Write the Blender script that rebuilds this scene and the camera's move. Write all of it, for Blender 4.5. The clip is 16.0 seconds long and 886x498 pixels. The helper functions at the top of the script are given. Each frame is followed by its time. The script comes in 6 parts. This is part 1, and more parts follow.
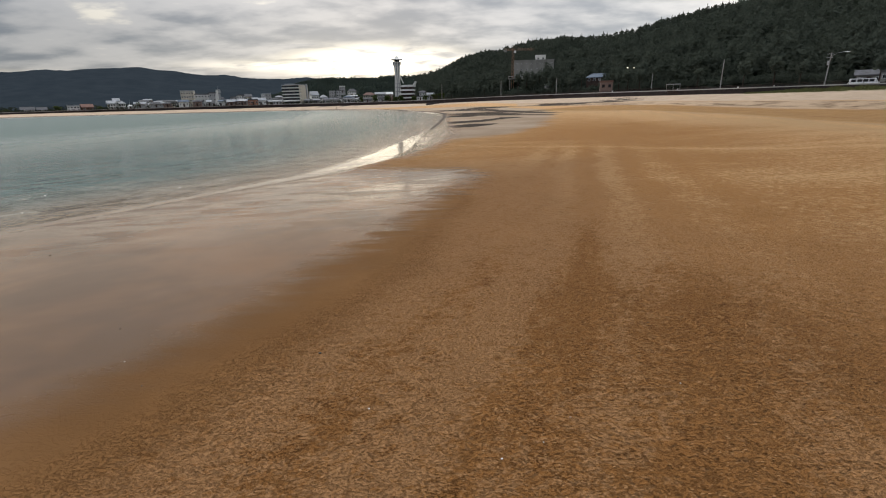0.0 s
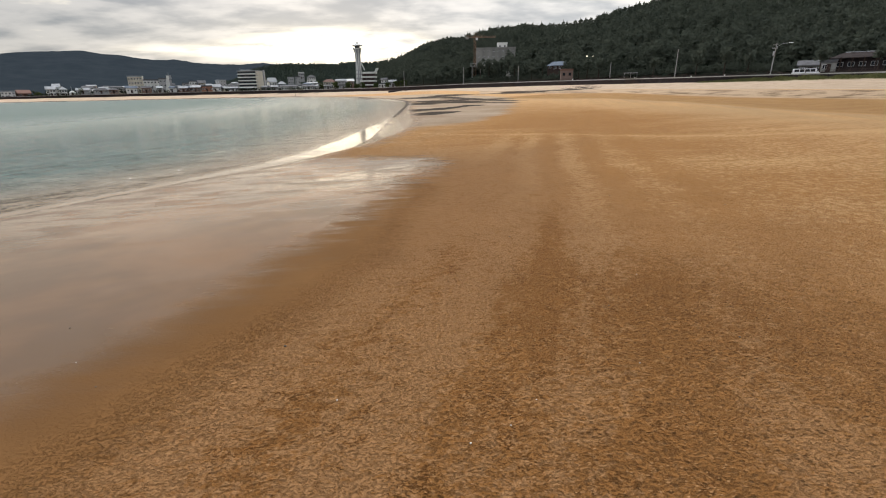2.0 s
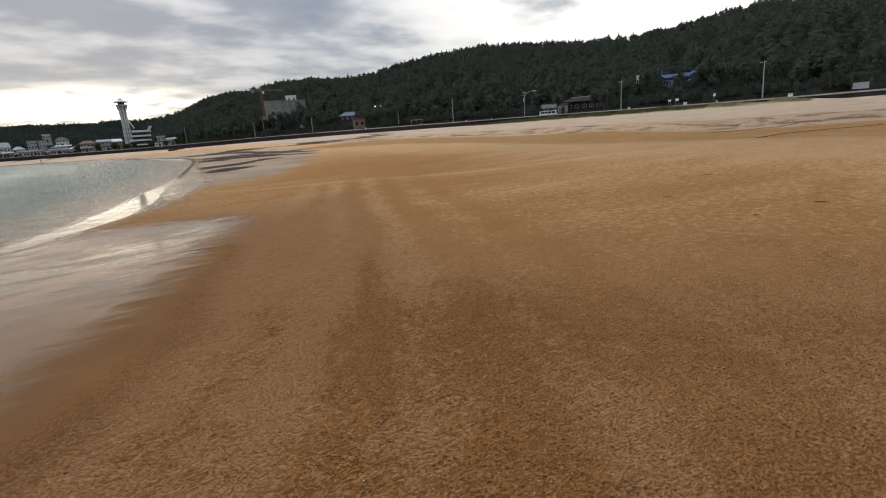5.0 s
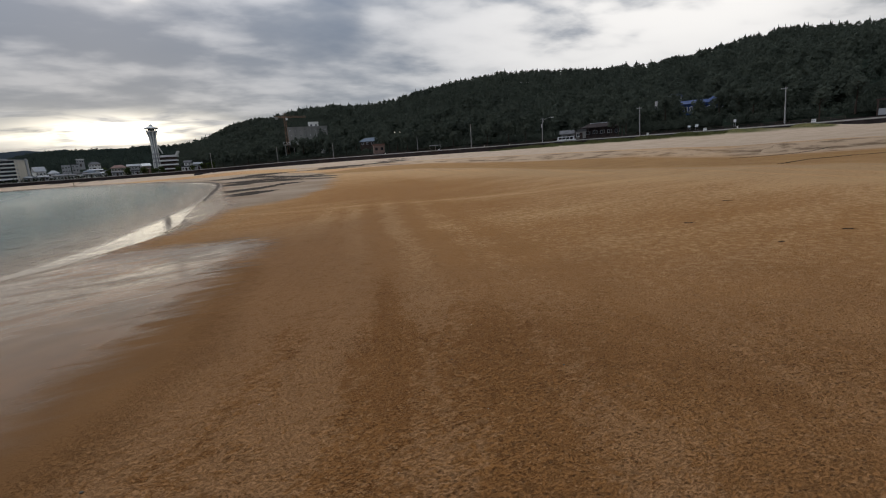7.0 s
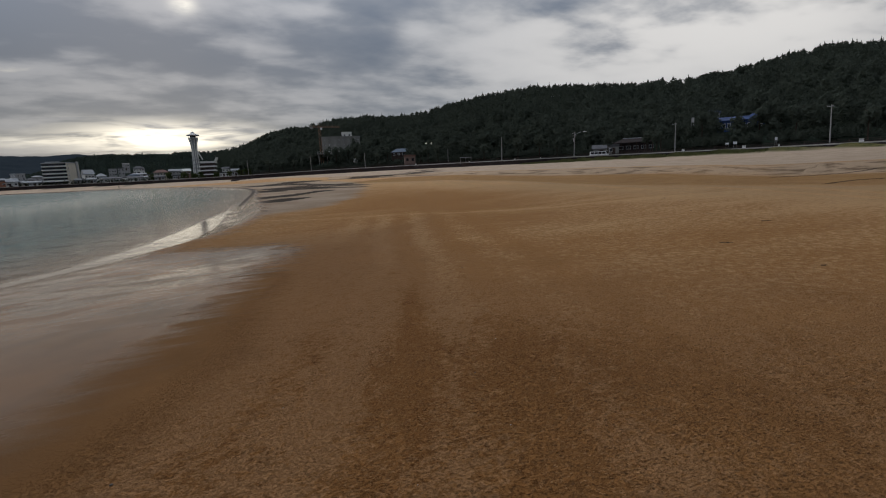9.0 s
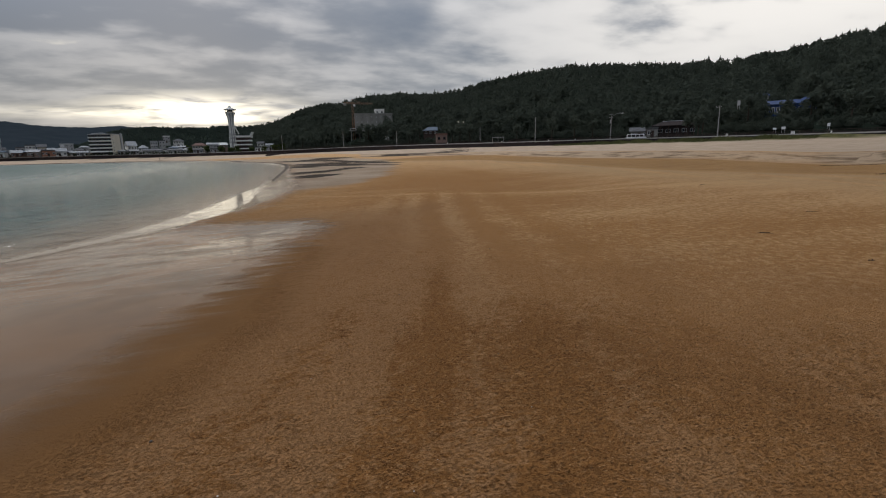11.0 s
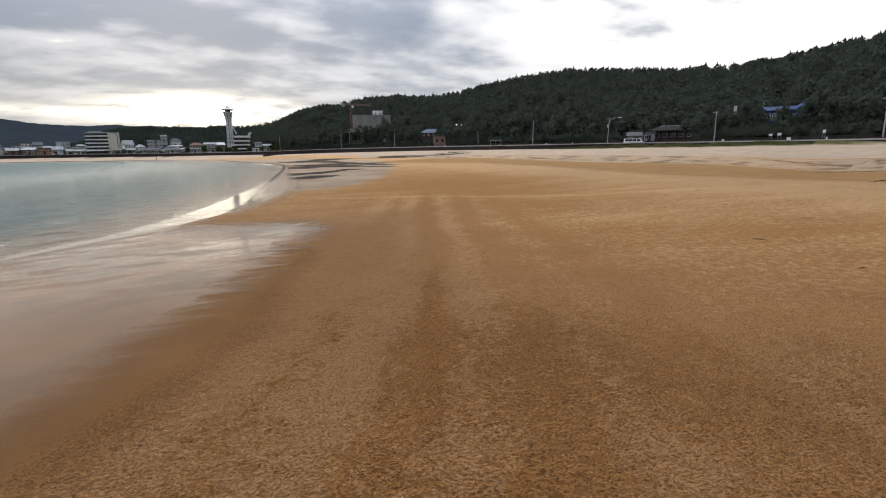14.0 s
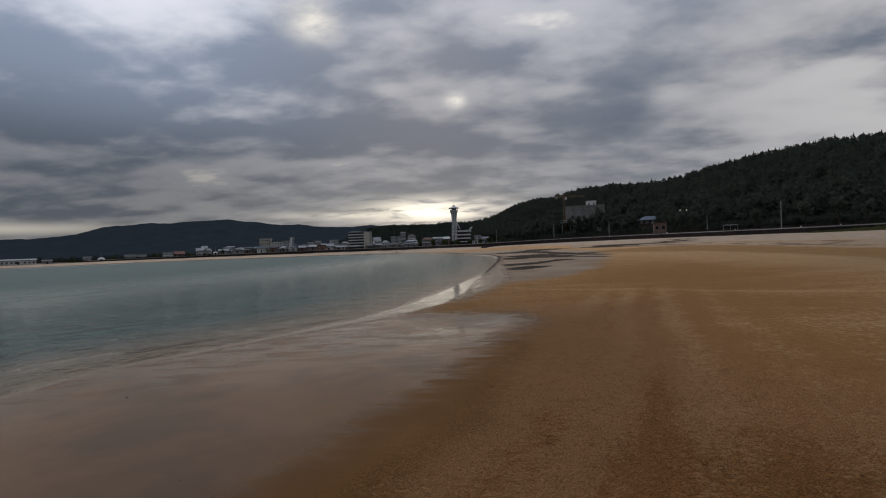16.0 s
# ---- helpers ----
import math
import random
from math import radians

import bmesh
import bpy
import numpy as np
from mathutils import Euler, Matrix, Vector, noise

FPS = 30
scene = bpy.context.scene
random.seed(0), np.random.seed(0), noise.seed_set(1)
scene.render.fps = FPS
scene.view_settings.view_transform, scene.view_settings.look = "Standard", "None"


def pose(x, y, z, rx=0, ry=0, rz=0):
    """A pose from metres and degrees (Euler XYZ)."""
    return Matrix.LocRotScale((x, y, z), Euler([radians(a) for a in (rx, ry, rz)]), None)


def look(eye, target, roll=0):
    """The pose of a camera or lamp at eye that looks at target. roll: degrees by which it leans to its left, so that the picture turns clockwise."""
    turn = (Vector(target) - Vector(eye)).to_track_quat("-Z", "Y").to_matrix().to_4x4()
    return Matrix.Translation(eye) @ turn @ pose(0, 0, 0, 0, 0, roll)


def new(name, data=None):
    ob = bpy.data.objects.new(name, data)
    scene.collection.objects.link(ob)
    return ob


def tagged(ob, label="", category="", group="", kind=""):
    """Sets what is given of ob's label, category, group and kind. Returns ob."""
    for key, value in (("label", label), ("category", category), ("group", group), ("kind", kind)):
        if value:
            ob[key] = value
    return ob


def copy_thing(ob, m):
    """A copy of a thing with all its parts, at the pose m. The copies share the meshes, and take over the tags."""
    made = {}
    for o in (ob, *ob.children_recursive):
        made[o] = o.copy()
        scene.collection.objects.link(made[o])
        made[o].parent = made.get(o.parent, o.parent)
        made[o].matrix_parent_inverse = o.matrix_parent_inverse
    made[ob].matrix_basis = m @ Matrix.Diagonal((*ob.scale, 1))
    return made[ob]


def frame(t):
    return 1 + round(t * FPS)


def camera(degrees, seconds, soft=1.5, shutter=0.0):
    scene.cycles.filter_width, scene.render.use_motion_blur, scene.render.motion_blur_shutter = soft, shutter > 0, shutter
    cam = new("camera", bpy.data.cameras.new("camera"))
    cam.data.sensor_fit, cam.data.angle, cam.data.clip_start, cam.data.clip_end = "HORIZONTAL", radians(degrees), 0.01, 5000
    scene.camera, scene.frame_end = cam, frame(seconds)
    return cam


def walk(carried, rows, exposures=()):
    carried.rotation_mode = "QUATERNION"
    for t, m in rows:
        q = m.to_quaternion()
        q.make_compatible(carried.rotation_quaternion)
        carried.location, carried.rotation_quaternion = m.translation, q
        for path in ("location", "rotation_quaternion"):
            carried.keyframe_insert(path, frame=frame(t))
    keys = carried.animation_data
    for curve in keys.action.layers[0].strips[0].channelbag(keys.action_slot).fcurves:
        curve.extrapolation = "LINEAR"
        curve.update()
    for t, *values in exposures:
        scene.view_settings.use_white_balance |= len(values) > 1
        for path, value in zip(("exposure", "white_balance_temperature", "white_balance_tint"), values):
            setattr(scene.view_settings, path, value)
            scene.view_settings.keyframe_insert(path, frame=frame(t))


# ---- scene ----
# ================= camera and walk =================
cam = camera(86.66, 16.0, soft=1.1)
PATH = """
0 0.000 0.000 2.200 72.74 1.28 -0.40
0.5 0.000 0.000 2.200 72.19 1.28 -1.52
1 0.000 0.000 2.200 71.82 1.16 -2.62
1.5 0.000 0.000 2.200 71.59 1.02 -3.68
2 0.000 0.000 2.200 71.27 1.04 -4.73
2.5 0.000 0.000 2.200 71.07 0.98 -5.81
3 0.000 0.000 2.200 71.11 1.11 -7.19
3.5 0.000 0.000 2.200 72.33 1.44 -11.93
4 0.000 0.000 2.200 74.00 2.11 -18.16
4.5 0.000 0.000 2.200 74.99 3.32 -24.15
4.7 0.000 0.000 2.200 75.32 3.62 -26.30
5.12 0.000 0.000 2.200 75.95 4.11 -28.85
5.54 0.000 0.000 2.200 76.62 4.31 -29.58
5.96 0.000 0.000 2.200 77.29 4.29 -29.08
6.38 0.000 0.000 2.200 77.93 4.16 -27.95
6.8 0.000 0.000 2.200 78.50 4.00 -26.79
7 0.000 0.000 2.200 78.84 3.91 -26.14
7.5 0.000 0.000 2.200 79.66 3.69 -24.62
8 0.000 0.000 2.200 80.14 3.29 -23.29
8.5 0.000 0.000 2.200 80.29 2.86 -22.63
9 0.001 -0.004 2.202 80.43 2.63 -22.53
9.5 0.001 -0.009 2.205 80.50 2.47 -22.75
10 0.002 -0.013 2.207 80.27 2.28 -22.64
10.5 0.003 -0.017 2.209 79.55 1.93 -21.53
11 0.004 -0.021 2.212 78.12 1.32 -18.76
11.5 0.009 -0.009 2.204 75.64 0.26 -13.66
12 -0.005 0.003 2.194 73.89 -0.04 -8.24
12.5 -0.018 0.007 2.197 73.31 -0.06 -5.83
13 -0.026 0.006 2.205 73.62 0.18 -6.97
13.5 0.000 -0.012 2.216 75.78 0.67 -13.53
14 0.044 -0.039 2.242 78.38 0.72 -19.01
14.5 0.055 -0.056 2.255 80.74 0.83 -20.89
15 0.011 -0.041 2.257 84.57 1.60 -13.86
15.5 -0.024 -0.061 2.322 87.61 2.12 -4.64
16 -0.035 -0.119 2.364 89.85 2.08 6.23
"""

rows = []
for line in PATH.split("\n"):
    if line:
        t, *p = [float(v) for v in line.split()]
        rows.append((t, pose(*p)))
EXPOSURES = [(0, 0.08, 7050, 10), (1, 0.30, 7250, 10), (2.5, 0.44, 7300, 10), (4, 0.40, 7100, 10), (4.5, 0.22, 6950, 10), (6.8, -0.40, 6700, 10), (7.0, -0.44, 6650, 10), (8.5, -0.90, 6600, 10),
             (11, -0.52, 6800, 10), (12, -0.22, 6750, 10), (12.5, -0.04, 6700, 10), (13.5, 0.18, 6750, 10), (14, 0.18, 6750, 10), (14.5, -0.06, 6750, 11), (15, -0.52, 6700, 12), (15.5, -0.92, 6650, 12), (16, -1.13, 6600, 12)]
walk(cam, rows, EXPOSURES)

# ================= world and sun =================
SUN_AZ, SUN_EL = -8.0, 24.0         # bearing from +y, clockwise; height above the horizon


def bearing(az, d, z=0.0):
    """A place at a bearing (degrees clockwise from +y) and a distance from the origin."""
    return Vector((d * math.sin(radians(az)), d * math.cos(radians(az)), z))


def nd(nt, kind, **kw):
    n = nt.nodes.new(kind)
    for k, v in kw.items():
        if k == "op":
            n.operation = v
        elif k == "clamp":
            n.use_clamp = v
        elif k == "dims":
            n.noise_dimensions = v
        elif k == "feature":
            n.feature = v
    return n


def mathn(nt, op, a, b=None, c=None, clamp=False):
    n = nd(nt, "ShaderNodeMath", op=op, clamp=clamp)
    for i, v in enumerate((a, b, c)):
        if v is None:
            continue
        if isinstance(v, (int, float)):
            n.inputs[i].default_value = v
        else:
            nt.links.new(v, n.inputs[i])
    return n.outputs[0]


def step(nt, v, lo, hi, out0=0.0, out1=1.0):
    n = nt.nodes.new("ShaderNodeMapRange")
    n.interpolation_type = "SMOOTHSTEP"
    nt.links.new(v, n.inputs[0])
    n.inputs[1].default_value, n.inputs[2].default_value = lo, hi
    n.inputs[3].default_value, n.inputs[4].default_value = out0, out1
    return n.outputs[0]


def mixc(nt, fac, a, b, mode="MIX"):
    n = nt.nodes.new("ShaderNodeMix")
    n.data_type, n.blend_type = "RGBA", mode
    for sock, v in ((n.inputs[0], fac), (n.inputs[6], a), (n.inputs[7], b)):
        if isinstance(v, (int, float)):
            sock.default_value = v
        elif isinstance(v, tuple):
            sock.default_value = (*v[:3], 1)
        else:
            nt.links.new(v, sock)
    return n.outputs[2]


def noisen(nt, vec, scale, detail=3.0, rough=0.55, distort=0.0):
    n = nt.nodes.new("ShaderNodeTexNoise")
    if vec is not None:
        nt.links.new(vec, n.inputs["Vector"])
    n.inputs["Scale"].default_value, n.inputs["Detail"].default_value = scale, detail
    n.inputs["Roughness"].default_value, n.inputs["Distortion"].default_value = rough, distort
    return n.outputs["Fac"]


def comb(nt, x, y, z=0.0):
    n = nt.nodes.new("ShaderNodeCombineXYZ")
    for i, v in enumerate((x, y, z)):
        if isinstance(v, (int, float)):
            n.inputs[i].default_value = v
        else:
            nt.links.new(v, n.inputs[i])
    return n.outputs[0]


CLOUDS = [(-0.58, 0.222, 0.24, 0.030, -0.10), (-0.22, 0.245, 0.14, 0.028, -0.09), (0.36, 0.250, 0.11, 0.026, -0.08), (0.17, 0.360, 0.14, 0.030, -0.08), (-0.31, 0.375, 0.13, 0.032, -0.08),
          (0.33, 0.195, 0.20, 0.026, -0.07), (0.0, 0.215, 0.14, 0.018, -0.06), (0.60, 0.300, 0.12, 0.035, -0.04), (0.268, 0.300, 0.040, 0.012, 0.12), (-0.066, 0.320, 0.035, 0.011, 0.10),
          (0.455, 0.262, 0.045, 0.018, 0.12), (-0.15, 0.180, 0.17, 0.012, 0.045), (0.61, 0.242, 0.060, 0.022, 0.10), (-0.46, 0.395, 0.13, 0.040, 0.10), (0.22, 0.420, 0.13, 0.025, 0.08), (-0.60, 0.135, 0.22, 0.012, 0.08)]


def build_world():
    w = bpy.data.worlds.new("overcast_sky")
    scene.world = w
    w.use_nodes = True
    nt = w.node_tree
    nt.nodes.clear()
    out = nt.nodes.new("ShaderNodeOutputWorld")
    bg = nt.nodes.new("ShaderNodeBackground")
    sky = nt.nodes.new("ShaderNodeTexSky")
    sky.sky_type, sky.sun_disc = "NISHITA", False
    sky.sun_elevation, sky.sun_rotation = radians(SUN_EL), radians(SUN_AZ)
    tc = nt.nodes.new("ShaderNodeTexCoord")
    sep = nt.nodes.new("ShaderNodeSeparateXYZ")
    nt.links.new(tc.outputs["Generated"], sep.inputs[0])
    x, y, z = sep.outputs
    zc = mathn(nt, "MAXIMUM", z, 0.0)
    # a flat cloud deck seen in perspective
    k = mathn(nt, "ADD", zc, 0.17)
    u, v = mathn(nt, "DIVIDE", x, k), mathn(nt, "DIVIDE", y, k)
    deck = comb(nt, mathn(nt, "MULTIPLY", u, 0.78), v, 0.0)
    big = noisen(nt, deck, 0.95, 3.0, 0.5, 0.0)
    fine = noisen(nt, deck, 3.3, 4.0, 0.48, 0.1)
    frag = noisen(nt, deck, 10.5, 4.0, 0.6, 0.3)
    cov = mathn(nt, "ADD", mathn(nt, "MULTIPLY", big, 0.50), mathn(nt, "ADD", mathn(nt, "MULTIPLY", fine, 0.42), mathn(nt, "MULTIPLY", frag, 0.08)))
    # low sun behind the deck: a bright gap near the horizon
    s = bearing(SUN_AZ, 1.0)
    side = mathn(nt, "ADD", mathn(nt, "MULTIPLY", x, s.y), mathn(nt, "MULTIPLY", y, -s.x))
    ahead = mathn(nt, "ADD", mathn(nt, "MULTIPLY", x, s.x), mathn(nt, "MULTIPLY", y, s.y))
    front = step(nt, ahead, 0.0, 0.4)
    def bell(centre, width, mid, tall):
        a = mathn(nt, "DIVIDE", mathn(nt, "SUBTRACT", side, centre), width)
        b = mathn(nt, "DIVIDE", mathn(nt, "SUBTRACT", zc, mid), tall)
        r = mathn(nt, "ADD", mathn(nt, "MULTIPLY", a, a), mathn(nt, "MULTIPLY", b, b))
        return mathn(nt, "MULTIPLY", mathn(nt, "POWER", 2.718, mathn(nt, "MULTIPLY", r, -1.0)), front)
    # the larger cloud masses and the thin places between them: across, height, half width, half height, thinness
    for c0, c1, w0, w1, much in CLOUDS:
        cov = mathn(nt, "ADD", cov, mathn(nt, "MULTIPLY", bell(c0, w0, c1, w1), much))
    thin = step(nt, cov, 0.42, 0.59)            # 0: thick and grey, 1: thin and pale
    holes = step(nt, cov, 0.595, 0.67)
    grey = mixc(nt, thin, (0.200, 0.248, 0.332), (0.54, 0.57, 0.635))
    cloud = mixc(nt, holes, grey, (0.95, 0.94, 0.90))
    # an overcast deck grows brighter towards the zenith
    lift = step(nt, zc, 0.14, 0.85, 1.0, 3.3)
    # and it is brighter on the sun's side of the sky
    lift = mathn(nt, "MULTIPLY", lift, step(nt, ahead, -0.9, 0.7, 0.42, 1.06))
    # the far side over the bay lies under thicker cloud low down
    left = step(nt, side, 0.0, -0.55)
    lift = mathn(nt, "MULTIPLY", lift, mathn(nt, "SUBTRACT", 1.0, mathn(nt, "MULTIPLY", mathn(nt, "MULTIPLY", left, step(nt, zc, 0.26, 0.12)), 0.36)))
    lift = mathn(nt, "MULTIPLY", lift, mathn(nt, "ADD", 1.0, mathn(nt, "MULTIPLY", mathn(nt, "MULTIPLY", left, step(nt, zc, 0.18, 0.32)), 0.70)))
    cloud = mixc(nt, 1.0, cloud, comb(nt, lift, lift, lift), "MULTIPLY")
    bars = noisen(nt, comb(nt, mathn(nt, "MULTIPLY", side, 6.0), mathn(nt, "MULTIPLY", zc, 42.0)), 1.0, 4.0, 0.6, 0.4)
    gap = mathn(nt, "MULTIPLY", bell(0.010, 0.125, 0.078, 0.024), step(nt, bars, 0.34, 0.56))
    gap = mathn(nt, "MAXIMUM", gap, mathn(nt, "MULTIPLY", bell(-0.09, 0.16, 0.074, 0.009), mathn(nt, "MULTIPLY", step(nt, bars, 0.38, 0.60), 0.5)))
    veil = mathn(nt, "MULTIPLY", bell(0.0, 0.34, 0.07, 0.10), 0.20)
    # thin bright cloud over the hill
    pale = mathn(nt, "MULTIPLY", bell(0.90, 0.40, 0.26, 0.22), step(nt, cov, 0.31, 0.50, 0.06, 1.0))
    cloud = mixc(nt, mathn(nt, "MULTIPLY", pale, 1.0, clamp=True), cloud, (1.40, 1.38, 1.36))
    warm = mixc(nt, veil, cloud, (0.95, 0.90, 0.80))
    warm = mixc(nt, mathn(nt, "MULTIPLY", gap, 1.0, clamp=True), warm, (3.3, 3.05, 2.5))
    # a clear strip over the far end of the bay
    strip = mathn(nt, "MULTIPLY", bell(-0.68, 0.15, 0.054, 0.010), 1.0, clamp=True)
    warm = mixc(nt, strip, warm, (0.95, 0.90, 0.80))
    skyc = mixc(nt, 1.0, sky.outputs[0], (0.10, 0.10, 0.10), "MULTIPLY")
    # two small breaks higher up
    for c0, c1, r in ((-0.205, 0.43, 0.030), (0.065, 0.297, 0.012)):
        brk = mathn(nt, "MULTIPLY", bell(c0, r * 1.5, c1, r), step(nt, frag, 0.30, 0.60, 0.55, 1.0))
        warm = mixc(nt, mathn(nt, "MULTIPLY", brk, 1.0, clamp=True), warm, (1.9, 1.85, 1.7))
    col = mixc(nt, 0.93, skyc, warm)
    nt.links.new(col, bg.inputs[0])
    bg.inputs[1].default_value = 1.0
    nt.links.new(bg.outputs[0], out.inputs[0])


build_world()
sun_data = bpy.data.lights.new("sun", "SUN")
sun_data.energy, sun_data.angle, sun_data.color = 0.9, radians(90), (1.0, 0.90, 0.76)
sun = new("sun", sun_data)
sun.matrix_world = look(bearing(SUN_AZ, 100, 100 * math.tan(radians(SUN_EL))), (0, 0, 0))

# ================= materials =================
def material(name):
    m = bpy.data.materials.new(name)
    m.use_nodes = True
    nt = m.node_tree
    nt.nodes.clear()
    out = nt.nodes.new("ShaderNodeOutputMaterial")
    b = nt.nodes.new("ShaderNodeBsdfPrincipled")
    nt.links.new(b.outputs[0], out.inputs[0])
    return m, nt, b


def world_pos(nt):
    return nt.nodes.new("ShaderNodeNewGeometry").outputs["Position"]


def bump(nt, bsdf, height, dist=0.02, strength=0.6):
    n = nt.nodes.new("ShaderNodeBump")
    n.inputs["Strength"].default_value, n.inputs["Distance"].default_value = strength, dist
    nt.links.new(height, n.inputs["Height"])
    nt.links.new(n.outputs[0], bsdf.inputs["Normal"])
    return n


def surface(name, a, b, scale=1.0, rough=0.8, relief=0.01, grain=12.0, metal=0.0, streak=1.0, spec=0.35):
    """A plain weathered surface: two tones at two scales, fine relief."""
    m, nt, bs = material(name)
    p = world_pos(nt)
    if streak != 1.0:
        mp = nt.nodes.new("ShaderNodeMapping")
        mp.inputs["Scale"].default_value = (1, 1, streak)
        nt.links.new(p, mp.inputs[0])
        p = mp.outputs[0]
    n1, n2 = noisen(nt, p, scale, 4.0, 0.6), noisen(nt, p, scale * grain, 3.0, 0.6)
    f = mathn(nt, "ADD", mathn(nt, "MULTIPLY", n1, 0.7), mathn(nt, "MULTIPLY", n2, 0.3))
    nt.links.new(mixc(nt, step(nt, f, 0.3, 0.7), a, b), bs.inputs["Base Color"])
    bs.inputs["Roughness"].default_value = rough
    bs.inputs["Specular IOR Level"].default_value = spec
    bs.inputs["Metallic"].default_value = metal
    if relief:
        bump(nt, bs, n2, relief)
    return m


WHITE = surface("white_render", (0.66, 0.66, 0.63), (0.80, 0.80, 0.77), 0.5, 0.75, streak=0.3)
CREAM = surface("cream_render", (0.50, 0.45, 0.36), (0.62, 0.57, 0.47), 0.5, 0.8, streak=0.3)
GREYW = surface("grey_render", (0.30, 0.31, 0.32), (0.42, 0.42, 0.42), 0.5, 0.8, streak=0.3)
CONCRETE = surface("bare_concrete", (0.20, 0.198, 0.185), (0.30, 0.295, 0.275), 0.35, 0.85, streak=0.25)
BRICKW = surface("red_brick_wall", (0.16, 0.085, 0.065), (0.24, 0.13, 0.10), 0.8, 0.85)
BLUEP = surface("blue_paint", (0.012, 0.032, 0.11), (0.030, 0.065, 0.18), 0.7, 0.55)
TINR = surface("blue_tin_roof", (0.08, 0.11, 0.15), (0.13, 0.16, 0.20), 0.7, 0.7)
ROOFR = surface("red_tile_roof", (0.14, 0.078, 0.062), (0.20, 0.115, 0.092), 1.2, 0.75)
ROOFG = surface("grey_roof", (0.07, 0.07, 0.075), (0.13, 0.13, 0.135), 1.0, 0.85)
ROOFW = surface("pale_sheet_roof", (0.22, 0.235, 0.25), (0.42, 0.43, 0.44), 0.6, 0.7)
DARKW = surface("dark_timber", (0.035, 0.022, 0.018), (0.07, 0.045, 0.035), 1.0, 0.8)
PLASTER_PINK = surface("pink_brick_render", (0.21, 0.140, 0.115), (0.27, 0.185, 0.15), 1.0, 0.8)
ORANGE = surface("orange_sign", (0.30, 0.13, 0.08), (0.38, 0.18, 0.11), 1.0, 0.6)
STEEL = surface("galvanised_steel", (0.34, 0.35, 0.36), (0.46, 0.47, 0.48), 2.0, 0.45, metal=0.6)
CRANE = surface("crane_paint", (0.21, 0.12, 0.075), (0.28, 0.16, 0.10), 1.5, 0.55)
POLEC = surface("pole_concrete", (0.24, 0.235, 0.23), (0.34, 0.33, 0.32), 2.0, 0.8)
WALLST = surface("sea_wall_stone", (0.022, 0.018, 0.018), (0.050, 0.039, 0.037), 0.8, 0.9, 0.03, spec=0.1)
COPING = surface("coping_stone", (0.30, 0.28, 0.265), (0.42, 0.40, 0.38), 1.0, 0.8)
WEED = surface("seaweed", (0.018, 0.014, 0.010), (0.05, 0.038, 0.026), 4.0, 0.95, 0.02)
GRASS = surface("shore_grass", (0.06, 0.075, 0.02), (0.13, 0.13, 0.045), 0.6, 0.9, 0.03)
BARK = surface("pine_bark", (0.035, 0.026, 0.021), (0.07, 0.052, 0.04), 3.0, 0.9, 0.03, spec=0.1)
ASPHALT = surface("asphalt", (0.04, 0.04, 0.042), (0.07, 0.07, 0.07), 0.6, 0.9)
STONE = surface("pebble", (0.05, 0.04, 0.03), (0.16, 0.13, 0.10), 8.0, 0.7, 0.003)
SHELL = surface("shell", (0.62, 0.58, 0.52), (0.78, 0.75, 0.70), 8.0, 0.5, 0.002)
LAMPW = surface("lamp_white", (0.70, 0.71, 0.72), (0.80, 0.80, 0.80), 1.0, 0.4)


def foliage(name, dark, light):
    m, nt, b = material(name)
    p = world_pos(nt)
    n1, n2 = noisen(nt, p, 0.09, 3.0, 0.6), noisen(nt, p, 1.3, 2.0, 0.6)
    f = mathn(nt, "ADD", mathn(nt, "MULTIPLY", n1, 0.6), mathn(nt, "MULTIPLY", n2, 0.4))
    nt.links.new(mixc(nt, step(nt, f, 0.32, 0.68), dark, light), b.inputs["Base Color"])
    b.inputs["Roughness"].default_value = 0.85
    b.inputs["Specular IOR Level"].default_value = 0.0
    tr = nt.nodes.new("ShaderNodeBsdfTranslucent")
    nt.links.new(b.inputs["Base Color"].links[0].from_socket, tr.inputs[0])
    mx = nt.nodes.new("ShaderNodeMixShader")
    mx.inputs[0].default_value = 0.45
    nt.links.new(b.outputs[0], mx.inputs[1])
    nt.links.new(tr.outputs[0], mx.inputs[2])
    end = [k for k in nt.nodes if k.type == "OUTPUT_MATERIAL"][0]
    nt.links.new(mx.outputs[0], end.inputs[0])
    return m


PINE = foliage("pine_needles", (0.076, 0.090, 0.072), (0.096, 0.112, 0.086))
LEAFY = foliage("broad_leaves", (0.04, 0.06, 0.025), (0.10, 0.12, 0.045))
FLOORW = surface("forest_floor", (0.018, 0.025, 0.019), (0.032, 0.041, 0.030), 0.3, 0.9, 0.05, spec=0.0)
# aerial haze and the canopy's own shade are mixed into this base colour
FARWOOD = surface("far_forest_haze", (0.027, 0.036, 0.044), (0.037, 0.047, 0.055), 0.03, 0.9, 0.0, spec=0.0)


def glass_pane():
    m, nt, b = material("window_glass")
    b.inputs["Base Color"].default_value = (0.02, 0.025, 0.03, 1)
    b.inputs["Roughness"].default_value = 0.08
    return m


GLASS = glass_pane()


